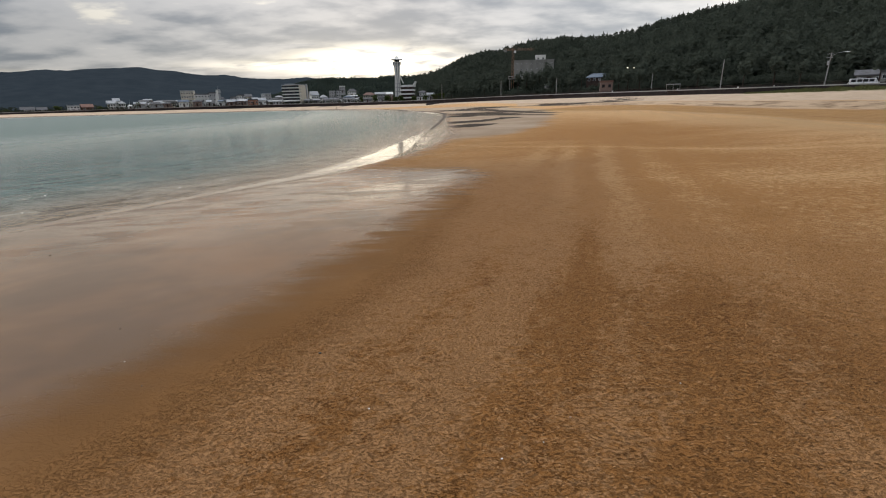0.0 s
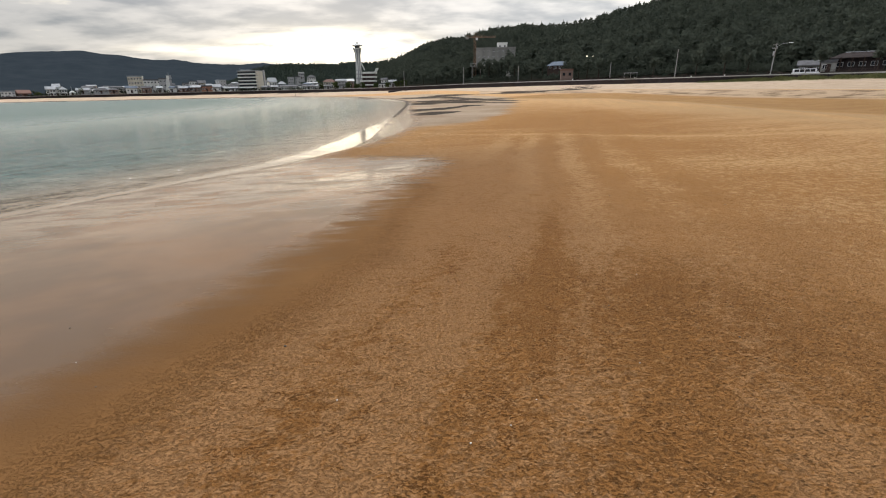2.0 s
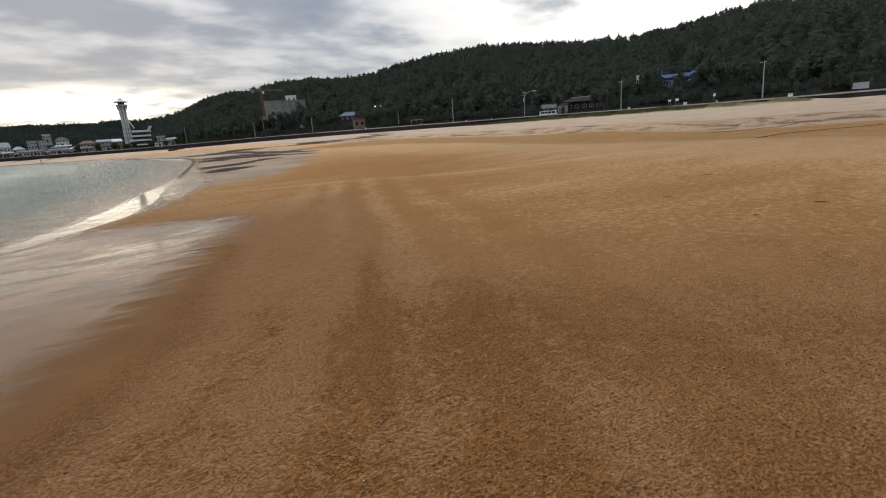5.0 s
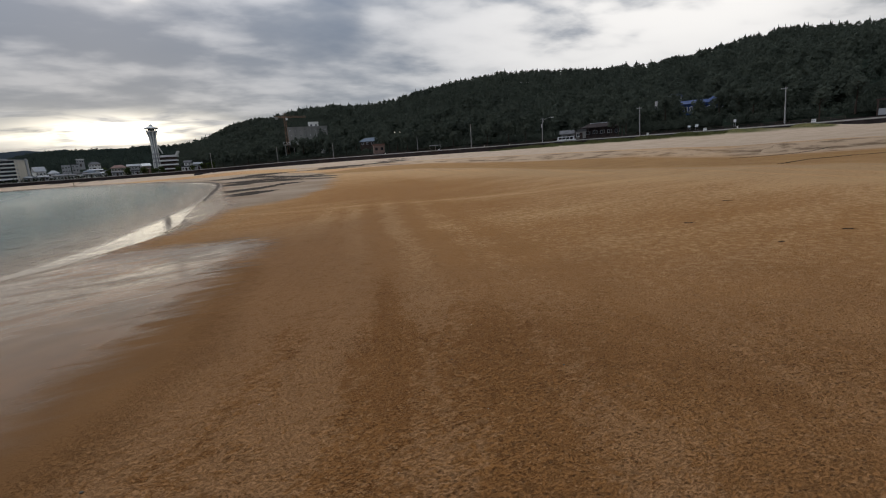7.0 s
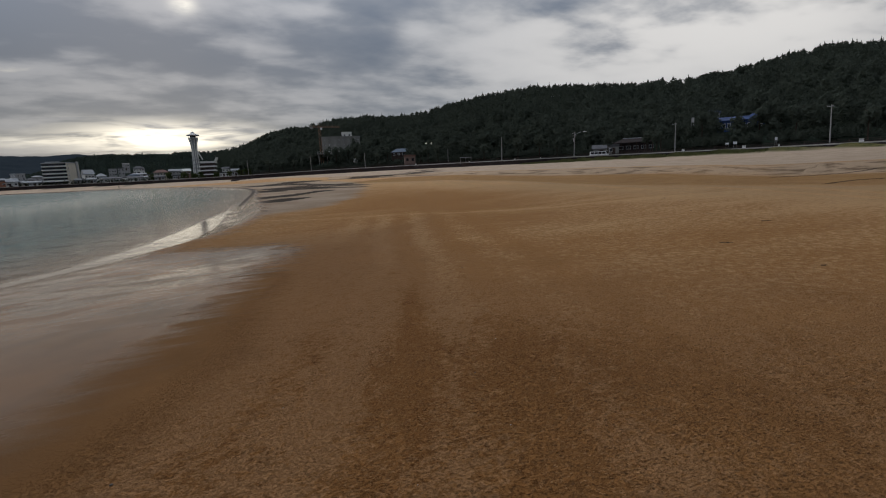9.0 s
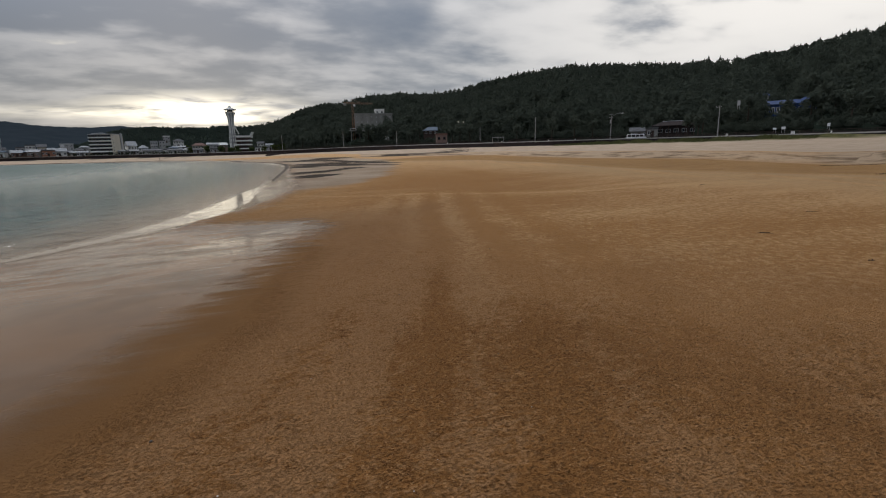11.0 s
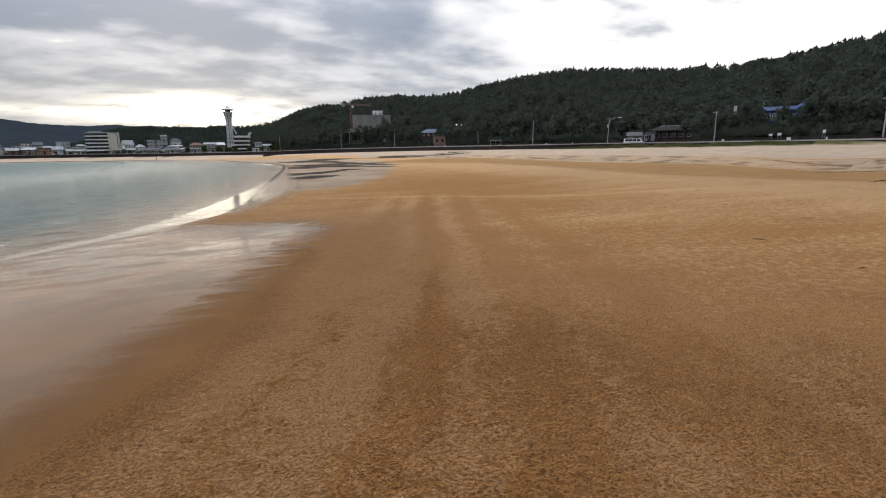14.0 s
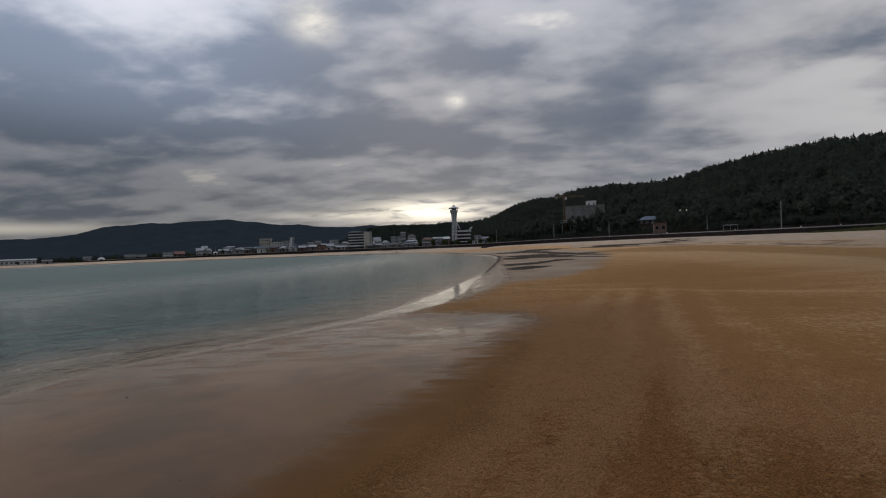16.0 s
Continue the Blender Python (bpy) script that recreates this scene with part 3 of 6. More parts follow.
def curve(points, n):
    """A smooth line through the points, as n places (Catmull-Rom)."""
    p = np.array(points, float)
    q = np.vstack([2 * p[0] - p[1], p, 2 * p[-1] - p[-2]])
    s = np.linspace(0, len(p) - 1 - 1e-9, n)
    i, f = s.astype(int), (s % 1)[:, None]
    a, b, c, d = q[i], q[i + 1], q[i + 2], q[i + 3]
    return 0.5 * (2 * b + (c - a) * f + (2 * a - 5 * b + 4 * c - d) * f ** 2 + (3 * b - a - 3 * c + d) * f ** 3)


def away(px, py, line):
    """Distance from places to a line, and how far along the line (0 to 1) the nearest point lies."""
    best, where = np.full(px.shape, 1e12), np.zeros(px.shape)
    for i in range(len(line) - 1):
        (ax, ay), (bx, by) = line[i][:2], line[i + 1][:2]
        dx, dy = bx - ax, by - ay
        k = np.clip(((px - ax) * dx + (py - ay) * dy) / (dx * dx + dy * dy + 1e-12), 0, 1)
        d = (px - ax - k * dx) ** 2 + (py - ay - k * dy) ** 2
        m = d < best
        best[m], where[m] = d[m], (i + k[m]) / (len(line) - 1)
    return np.sqrt(best), where


def inside(px, py, poly):
    r = np.zeros(px.shape, bool)
    for i in range(len(poly)):
        (ax, ay), (bx, by) = poly[i - 1][:2], poly[i][:2]
        if ay != by:
            r ^= ((ay > py) != (by > py)) & (px < (bx - ax) * (py - ay) / (by - ay) + ax)
    return r


def rough_np(x, y, seed, octaves=4, size=40.0):
    """Cheap smooth noise for terrain: a sum of turned sines."""
    rng = np.random.RandomState(seed)
    r, amp, k = np.zeros_like(x), 1.0, 2 * math.pi / size
    for _ in range(octaves):
        for _ in range(3):
            a, ph = rng.rand(2) * 2 * math.pi
            r += amp * np.sin(k * (x * math.cos(a) + y * math.sin(a)) + ph) / 3
        amp, k = amp * 0.55, k * 1.9
    return r


# ================= plan of the bay =================
SEA = -0.35
WATERLINE = [(-400, -900), (-40, -200), (-18, -60), (-12, -10), (-10.5, 6), (-9.9, 10.1), (-8.9, 11.7), (-7.1, 14.6), (-4.6, 18.4), (-2.7, 22.2),
             (-1.9, 28), (-1.7, 35.4), (-1.4, 42.9), (-0.6, 60.5), (0.5, 95), (-1.4, 123), (-6.8, 153), (-19, 208), (-40, 268),
             (-71, 323), (-121, 338), (-172, 330), (-235, 318), (-258, 280), (-260, 214), (-300, 60), (-900, -500)]
RIPPLE_LINE = [(-400, -900), (-40, -200), (-18, -60), (-12, -10), (-10.5, 6), (-9.9, 10.1), (-9.1, 11.7), (-7.5, 14.6), (-5.5, 18.4), (-4.5, 22.2), (-3.6, 28), (-2.8, 35.4), (-1.8, 42.9), (-0.6, 60.5), (0.5, 95)] + WATERLINE[15:]
SEA_POLY = WATERLINE + [(-5500, -3000), (-5500, -5500), (-400, -5500)]
WETEDGE = [(-9, -60), (-6.2, -8), (-4.3, 2.0), (-3.6, 3.25), (-2.9, 4.3), (-2.5, 5.3), (-2.15, 6.2), (-1.8, 7.3), (-1.4, 8.4), (-0.95, 9.4), (-0.3, 11.8), (0.5, 13.6), (1.15, 15.2),
           (0.7, 16.6), (-1.6, 17.1), (-3.1, 17.6), (-2.9, 18.8), (-2.2, 20.4), (-1.4, 22.7), (-0.5, 26), (0.3, 30.5), (0.9, 36), (1.0, 46), (0.7, 60.5), (1.5, 95), (-0.5, 123), (-5.8, 154),
           (-17, 210), (-37, 272), (-68, 329), (-121, 343), (-175, 335), (-240, 322), (-265, 280), (-268, 214), (-310, 60)]
CRUST_EDGE = [(-6, -60), (-4.2, -8), (-3.0, 1.0), (-2.5, 2.35), (-2.05, 3.3), (-1.67, 4.3), (-1.0, 5.4), (-0.4, 6.6), (0.05, 8.1), (0.6, 9.75), (1.5, 12.5), (2.25, 15.8), (3.4, 19.4), (5.5, 26), (9, 36), (16, 60)]
PALE_LINE = [(0.6, 27.5), (3.5, 25.6), (6.3, 24.2), (10.9, 21.9), (14.8, 20.2), (18.5, 19.7), (24, 18.8), (34, 16.5)]
ORANGE_POLY = [(8.5, 30), (13, 27.5), (20, 30), (24, 42), (27, 62), (25, 84), (19, 78), (13, 52)]
WEED_LINES = [([(-1.2, 41), (-0.9, 48), (-0.3, 61), (0.6, 80), (0.9, 95), (0.5, 112), (-0.8, 126), (-6, 153), (-14, 186)], 0.30), ([(0.9, 86), (3.5, 90), (7.0, 95), (10, 92), (13, 88)], 1.6),
              ([(13, 150), (16, 128), (17.5, 105), (20, 93)], 1.0), ([(10, 118), (13, 98), (15, 86), (17.5, 80)], 0.8), ([(0.4, 56), (3.0, 60), (7.5, 68), (10, 73)], 0.6),
              ([(1.2, 47), (3.0, 50), (4.6, 54)], 0.4), ([(6, 150), (10, 165), (16, 172)], 3.0), ([(6, 104), (10, 110), (14, 112), (17, 108)], 2.0), ([(31, 17.0), (35, 17.0), (39, 15.6), (43, 14.5)], 0.18),
              ([(38, 24.6), (41, 23.8), (45, 23.4), (49, 23.0)], 0.3), ([(2, 104), (5, 108), (9, 104)], 1.5), ([(20, 180), (40, 182), (60, 176)], 3.0)]
SILT_POLY = [(-1.6, 29), (1.5, 32), (5, 36), (10, 46), (15, 66), (22, 95), (26, 130), (18, 195), (-10, 245), (-30, 262), (-17, 210), (-5.8, 154), (-0.5, 123), (1.4, 95), (0.5, 60.5), (0.6, 46), (0.2, 36)]
WET_POLY = WETEDGE + WATERLINE[::-1]
WRACK_LOW = [(90, -60), (60, 5), (49, 19), (41, 25), (50, 47), (48, 71), (61, 134), (30, 190)]
WRACK_HIGH = [(105, -60), (75, 5), (60, 21), (47, 30), (58, 56), (61, 92), (70, 150), (34, 215)]
SEAWALL = [(120, -400), (132, -60), (130, 10), (128, 40), (123, 67), (115, 103), (104, 134), (88, 155), (62, 214), (34, 267), (2, 294), (-33, 318),
           (-76, 348), (-124, 362), (-178, 354), (-248, 340), (-280, 294), (-283, 205), (-320, 60), (-950, -480)]
CREST = [(16, 122), (24, 108), (31, 98), (35, 80), (34.5, 60), (32, 48), (30, 38), (29, 31), (29.5, 22), (32, 5), (40, -40)]
SWALE_POLY = CREST + WRACK_LOW[:-1] + [(56, 138)]
LAND_POLY = SEAWALL + [(-5600, -480), (-5600, 5600), (5600, 5600), (5600, -400)]
WALL_BASE = [2.8, 2.8, 2.8, 2.8, 2.7, 2.7, 2.8, 3.0, 3.1, 2.8, 2.2, 2.2, 2.0, 1.9, 1.8, 1.6, 1.4, 1.3, 1.3, 1.3]
WALL_TOP = [3.9, 3.9, 3.9, 3.9, 3.9, 4.2, 4.5, 4.5, 4.85, 4.9, 4.3, 3.9, 3.9, 3.9, 3.5, 3.0, 2.4, 1.9, 1.9, 1.9]


def build_ground():
    k = 330
    s = np.linspace(-1, 1, 2 * k + 1)
    sx = 3.5 * np.sinh(s * math.asinh(4800 / 3.5))
    xs, ys = sx + 1.0, sx + 8.0
    x, y = np.meshgrid(xs, ys, indexing="ij")
    dw, _ = away(x, y, WATERLINE)
    de, _ = away(x, y, WETEDGE)
    d1, way = away(x, y, WRACK_LOW)
    d2, _ = away(x, y, WRACK_HIGH)
    db, along = away(x, y, SEAWALL)
    da, _ = away(x, y, [(2, -60), (2, 0), (6, 15), (12, 30), (20, 60), (28, 95)])
    dm, _ = away(x, y, [(16, -60), (16, 6), (24, 22), (32, 45), (36, 80)])
    n = np.arange(len(WALL_BASE)) / (len(WALL_BASE) - 1)
    base, top = np.interp(along, n, WALL_BASE), np.interp(along, n, WALL_TOP)
    num, den = 0.0, 0.0
    for d, z in ((dw, SEA), (de, -0.05), (da, 0.0), (dm, 0.14), (d1, 0.42), (d2, 1.25), (db, base)):
        w = 1 / (d + 0.3) ** 2.6
        num, den = num + w * z, den + w
    z = num / den
    sea, land, wet = inside(x, y, SEA_POLY), inside(x, y, LAND_POLY), inside(x, y, WET_POLY)
    ds, _ = away(x, y, SILT_POLY + SILT_POLY[:1])
    silt = np.clip(0.5 + np.where(inside(x, y, SILT_POLY), ds, -ds) / (2.0 + 0.04 * y), 0, 1)
    z = np.where(wet, SEA + (-0.05 - SEA) * dw / (dw + de + 1e-6), z)
    z = np.where(sea, SEA - 0.02 - np.minimum(4, 0.035 * dw), np.where(wet, np.maximum(z, SEA + 0.012 * np.minimum(dw, 7)), np.maximum(z, SEA + 0.034 * np.minimum(dw, 7))))
    z += np.where(sea | land | wet, 0, 1) * (0.012 * rough_np(x, y, 3, 3, 3.0) + 0.05 * rough_np(x, y, 4, 3, 30.0) * np.clip(db / 60, 0, 1) * np.clip(de / 20, 0, 1))
    z = z + 1.25 * np.clip((5.5 - db) / 5.0, 0, 1) * np.clip((along - 0.18) / 0.02, 0, 1) * np.clip((0.345 - along) / 0.03, 0, 1) * (~land)
    z = np.where(land, base + (top - 0.3 - base) * np.clip((db - 7.0) / 3.0, 0, 1), z)
    dc, _ = away(x, y, CREST)
    dq, _ = away(x, y, SWALE_POLY + SWALE_POLY[:1])
    inq = inside(x, y, SWALE_POLY)
    weed = np.zeros_like(x)
    for ln, wd in WEED_LINES[:8] + WEED_LINES[10:]:
        weed = np.maximum(weed, np.exp(-(away(x, y, ln)[0] / (3.8 * wd)) ** 2))
    swale = np.clip(0.5 + np.where(inq, dq, -dq) / 2.5, 0, 1)
    crest = np.clip(1 - dc / 11.0, 0, 1) * (~inq) * (x < 60)
    z = z + 0.10 * np.exp(-(dc / 5.0) ** 2)
    dk, _ = away(x, y, CRUST_EDGE)
    band = np.where(inside(x, y, CRUST_EDGE + [(-5000, 60), (-5000, -60)]), -dk, dk)
    dp, _ = away(x, y, PALE_LINE)
    dor, _ = away(x, y, ORANGE_POLY + ORANGE_POLY[:1])
    deep = np.clip(0.5 + np.where(inside(x, y, ORANGE_POLY), dor, -dor) / 12.0, 0, 1)
    pale = 0.36 * np.exp(-(dp / 0.45) ** 2) + 0.40 * np.exp(-((x - 10.6) / 3.2) ** 2 - ((y - 13.6) / 1.9) ** 2) + 0.55 * np.clip((x - 11) / 12, 0, 1) + 0.45 * np.clip((y - 24) / 30, 0, 1) - 0.62 * deep
    me = mesh_np("beach", np.stack([x, y, z], -1).reshape(-1, 3), grid_faces(len(xs), len(ys)), SAND, True)
    edge = np.where(wet | sea, -de, de)
    between = (d1 / (d1 + d2 + 1e-6))
    inband = inside(x, y, WRACK_LOW + WRACK_HIGH[::-1])
    onband = np.clip(0.35 + np.where(inband, 1, -1) * np.minimum(d1, d2) / 3.0, 0, 1) * np.clip(3.0 - (d1 + d2) / 14.0, 0, 1) * (~wet)
    high = inside(x, y, WRACK_HIGH + SEAWALL[1:10][::-1])
    dry = np.where(high | (land & (along < 0.62)), np.clip(d2 / 9, 0, 1), 0)
    dry = np.where((along < 0.62), dry, np.clip(1.7 - db / 22, 0, 1))
    dry = np.where(along > 0.40, np.maximum(dry, np.clip(2.0 - db / 14, 0, 1)), dry)
    gr = np.clip((6.0 - db) / 1.5, 0, 1) * ((along > 0.19) & (along < 0.34)) * (~land)
    for name, v in (("edge", edge), ("shore", dw), ("wrack", onband), ("dry", dry), ("grass", gr), ("silt", silt), ("swale", swale), ("weed", weed), ("crest", crest), ("band", band), ("across", between), ("along", way * 270.0), ("pale", pale), ("land", land * 1.0)):
        me.attributes.new(name, "FLOAT", "POINT").data.foreach_set("value", np.ascontiguousarray(v, np.float32).ravel())
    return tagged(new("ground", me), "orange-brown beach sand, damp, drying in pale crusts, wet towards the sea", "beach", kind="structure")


def build_sea():
    k = 220
    s = np.linspace(-1, 1, 2 * k + 1)
    sx = 6.0 * np.sinh(s * math.asinh(4800 / 6.0))
    xs, ys = sx - 6.0, sx + 18.0
    x, y = np.meshgrid(xs, ys, indexing="ij")
    dw, _ = away(x, y, WATERLINE)
    sea = inside(x, y, SEA_POLY)
    amp = np.clip(dw / 25, 0, 1) * np.where(sea, 1, 0)
    z = SEA + 0.006 + 0.02 * amp * rough_np(x, y, 9, 3, 5.0)
    keep = (sea | (dw < 0.6)).reshape(-1)
    f = grid_faces(len(xs), len(ys))
    f = f[keep[f].any(1)]
    me = mesh_np("sea", np.stack([x, y, z], -1).reshape(-1, 3), f, WATER, True)
    me.attributes.new("shore", "FLOAT", "POINT").data.foreach_set("value", np.ascontiguousarray(np.where(sea, dw, -dw), np.float32).ravel())
    dr, _ = away(x, y, RIPPLE_LINE)
    beyond = inside(x, y, RIPPLE_LINE + [(-5500, -3000), (-5500, -5500), (-400, -5500)])
    me.attributes.new("out", "FLOAT", "POINT").data.foreach_set("value", np.ascontiguousarray(np.where(beyond, dr, -dr), np.float32).ravel())
    return tagged(new("water", me), "calm grey-green sea with low ripples along a sandy shore", "sea", kind="structure")


ground = build_ground()
sea = build_sea()


# ================= hills =================
def hill_mesh(name, spine, foot, mat, nu, nv, bumpy, back=0.9, power=0.85):
    sp, ft = curve(spine, nu), curve(foot, nu)
    v = np.linspace(0, 1 + back, nv)[None, :, None]
    xy = ft[:, None, :2] + (sp[:, None, :2] - ft[:, None, :2]) * v
    f = np.where(v <= 1, np.sin(np.clip(v, 0, 1) * math.pi / 2) ** power * 0.25 + 0.75 * np.clip(v, 0, 1), np.cos(np.clip((v - 1) / back, 0, 1) * math.pi / 2))[..., 0]
    z = ft[:, None, 2] + (sp[:, None, 2] - ft[:, None, 2]) * f
    z = z + bumpy[0] * rough_np(xy[..., 0], xy[..., 1], 5, 4, bumpy[1]) * np.clip(v[..., 0] * 3, 0, 1)
    z = np.where(v[..., 0] <= 0, ft[:, None, 2] - 3.0, z)
    verts = np.concatenate([xy, z[..., None]], -1)
    return mesh_np(name, verts.reshape(-1, 3), grid_faces(nu, nv), mat, True), verts


HILL_SPINE = [(345, -80, 22), (335, 40, 38), (306, 124, 45), (294, 170, 50), (283, 206, 46), (271, 252, 47), (244, 291, 51), (207, 331, 55),
              (169, 362, 48), (127, 390, 41), (87, 411, 43), (60, 426, 37), (28, 439, 33), (4, 470, 25), (-25, 540, 20)]
HILL_FOOT = [(152, -120, 4.5), (150, 0, 4.5), (148, 45, 4.6), (143, 80, 4.6), (136, 108, 4.7), (127, 135, 4.8), (118, 155, 4.9), (106, 176, 5.0),
             (92, 205, 5.2), (78, 232, 5.2), (64, 262, 5.3), (50, 286, 5.3), (30, 310, 5.2), (8, 345, 5.0), (-20, 420, 4.6)]
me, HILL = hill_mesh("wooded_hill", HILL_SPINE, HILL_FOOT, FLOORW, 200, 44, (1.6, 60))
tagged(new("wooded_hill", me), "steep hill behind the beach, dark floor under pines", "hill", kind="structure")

RIDGE_SPINE = [tuple(bearing(a, d, z)) for a, d, z in ((-27, 800, -2), (-22, 780, 4), (-18, 760, 17), (-14.5, 745, 34), (-9, 720, 34), (-5, 700, 34), (-1, 690, 35), (4, 680, 30), (10, 680, 18))]
# leaf colour lifted to stand in for haze over the ridge
RIDGE_WOOD = foliage("ridge_leaves_haze", (0.060, 0.080, 0.070), (0.085, 0.108, 0.088))
RIDGE_FOOT = [tuple(bearing(a, d, 4)) for a, d in ((-26, 600), (-21, 580), (-17, 570), (-13, 560), (-9, 540), (-5, 530), (-1, 520), (4, 520), (10, 520))]
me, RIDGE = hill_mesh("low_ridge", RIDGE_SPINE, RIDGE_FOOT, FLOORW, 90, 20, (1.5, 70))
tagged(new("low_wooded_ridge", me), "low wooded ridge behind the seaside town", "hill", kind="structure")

MOUNT_SPINE = [tuple(bearing(a, 1700, z)) for a, z in ((-75, 30), (-62, 40), (-52, 55), (-47.5, 66), (-45, 76), (-42, 94), (-39, 106), (-35.5, 114), (-32, 118), (-28.5, 112), (-25, 100), (-21, 93), (-17, 90), (-13, 88), (-8, 84), (-2, 76), (6, 60), (16, 40))]
MOUNT_FOOT = [tuple(bearing(a, 900, 2)) for a in (-75, -62, -52, -47.5, -45, -42, -39, -35.5, -32, -28.5, -25, -21, -17, -13, -8, -2, 6, 16)]
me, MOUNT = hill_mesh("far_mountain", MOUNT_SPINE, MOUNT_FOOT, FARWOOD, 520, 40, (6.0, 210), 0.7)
tagged(new("mountain_range", me), "dark forested mountains across the bay, blue-grey haze in their colour", "mountains", kind="structure")
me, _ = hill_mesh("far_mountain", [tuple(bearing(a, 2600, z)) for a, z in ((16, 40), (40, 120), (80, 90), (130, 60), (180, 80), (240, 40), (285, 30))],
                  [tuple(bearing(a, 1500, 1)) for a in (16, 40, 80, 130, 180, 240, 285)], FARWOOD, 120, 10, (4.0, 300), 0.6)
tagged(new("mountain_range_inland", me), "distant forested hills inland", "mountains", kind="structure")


# ================= woods =================
def pine_proto(seed, clumps=9, tris=16, height=9.0, spread=2.2, size=0.95):
    rng = np.random.RandomState(seed)
    out = []
    for c in range(clumps):
        k = (c + 0.5) / clumps
        hz = height * (0.30 + 0.66 * k)
        rad = spread * (1.0 - 0.50 * k) * (0.6 + 0.6 * rng.rand())
        ang = c * 2.4 + rng.rand()
        cen = np.array([rad * math.cos(ang) * 0.7, rad * math.sin(ang) * 0.7, hz])
        cr = np.array([1.0, 1.0, 0.55]) * spread * (0.62 - 0.20 * k)
        for _ in range(tris):
            n = rng.randn(3)
            n /= np.linalg.norm(n)
            p = cen + n * cr * (0.75 + 0.4 * rng.rand())
            a = rng.randn(3)
            a -= n * a.dot(n) * 0.6
            a /= np.linalg.norm(a)
            b = np.cross(n, a) + 0.4 * rng.randn(3)
            sz = size * (0.6 + 0.7 * rng.rand()) * (1 - 0.35 * k)
            out += [p - a * sz * 0.6, p + a * sz * 0.6, p + b * sz * 0.8 + np.array([0, 0, 0.25 * sz])]
    # a ragged leading shoot, longer on some trees
    reach = height * (0.04 + (0.20 if seed % 3 == 0 else 0.07) * rng.rand())
    for j in range(9):
        k = j / 8
        t, w = height * 0.92 + reach * k, 0.75 * (1 - 0.8 * k)
        an = j * 2.4
        dx, dy = math.cos(an), math.sin(an)
        out += [np.array([-w * dx, -w * dy, t - 0.35]), np.array([w * dx, w * dy, t - 0.35 + 0.3 * rng.rand()]), np.array([0.25 * rng.randn() * (1 - k), 0.25 * rng.randn() * (1 - k), t + 0.75])]
    return np.array(out)


PROTOS = [pine_proto(s, size=1.12) for s in range(7)]


def wood(name, label, places, mat, seed, size=1.0):
    """Many trees as one mesh: far woods that nobody could count."""
    rng = np.random.RandomState(seed)
    chunks = []
    for x, y, z in places:
        p = PROTOS[rng.randint(len(PROTOS))]
        a, s, sh = rng.rand() * 2 * math.pi, (0.52 + 0.6 * rng.rand()) * size, 0.9 + 0.25 * rng.rand()
        c, q = math.cos(a) * s * sh, math.sin(a) * s * sh
        chunks.append(np.stack([p[:, 0] * c - p[:, 1] * q + x, p[:, 0] * q + p[:, 1] * c + y, p[:, 2] * s + z - 0.8], -1))
    v = np.concatenate(chunks)
    me = mesh_np(name, v, np.arange(len(v)).reshape(-1, 3), mat)
    return tagged(new(name, me), label, "trees", kind="stuff")


CLEAR = []          # (x, y, radius): building plots kept free of trees


def scatter(grid, count, seed, vmax, crest=0.25, first=1):
    rng = np.random.RandomState(seed)
    nu, nv, _ = grid.shape
    top = int((nv - 1) * vmax)
    out = []
    while len(out) < count:
        u = rng.rand() * (nu - 1.01)
        v = (rng.rand() if rng.rand() > crest else 0.86 + 0.14 * rng.rand()) * top
        i, j = int(u), int(v)
        fu, fv = u - i, v - j
        p = (grid[i, j] * (1 - fu) + grid[i + 1, j] * fu) * (1 - fv) + (grid[i, j + 1] * (1 - fu) + grid[i + 1, j + 1] * fu) * fv
        if j < 1:
            p[2] = max(p[2], grid[i, 1, 2] - 1.2)
        if j < first or any((p[0] - a) ** 2 + (p[1] - b) ** 2 < r * r for a, b, r in CLEAR):
            continue
        out.append(p)
    return out


# ================= sea wall, promenade, poles =================
def ribbon(line, widths, zs, name, mat, label, category="wall", n=260, bumpy=0.0):
    """A solid strip along a line: offsets across it (front, back) and heights (bottom, top), given along the line."""
    p = curve(line, n)
    d = np.gradient(p[:, :2], axis=0)
    d /= np.linalg.norm(d, axis=1)[:, None]
    nrm = np.stack([d[:, 1], -d[:, 0]], -1)
    rng = np.random.RandomState(len(name))
    lo, hi = p[:, 2] + zs[0], p[:, 3] + zs[1] + bumpy * rng.randn(n)
    a, b = p[:, :2] + nrm * widths[0], p[:, :2] + nrm * widths[1]
    ring = np.stack([np.c_[a, lo], np.c_[a, hi], np.c_[b, hi], np.c_[b, lo], np.c_[a, lo]], 1)
    me = mesh_np(name, ring.reshape(-1, 3), grid_faces(n, 5)[:, ::-1], mat)
    return tagged(new(name, me), label, category, kind="structure")


WALL_LINE = [(x, y, b, t) for (x, y), b, t in zip(SEAWALL, WALL_BASE, WALL_TOP)][1:17]
ribbon(WALL_LINE, (-0.35, 0.35), (-1.2, 0.0), "sea_wall", WALLST, "low dark stone sea wall along the head of the beach", n=400)
ribbon(WALL_LINE, (-0.48, 0.45), (0, 0.16), "sea_wall_coping", COPING, "pale worn coping on the sea wall", n=400)
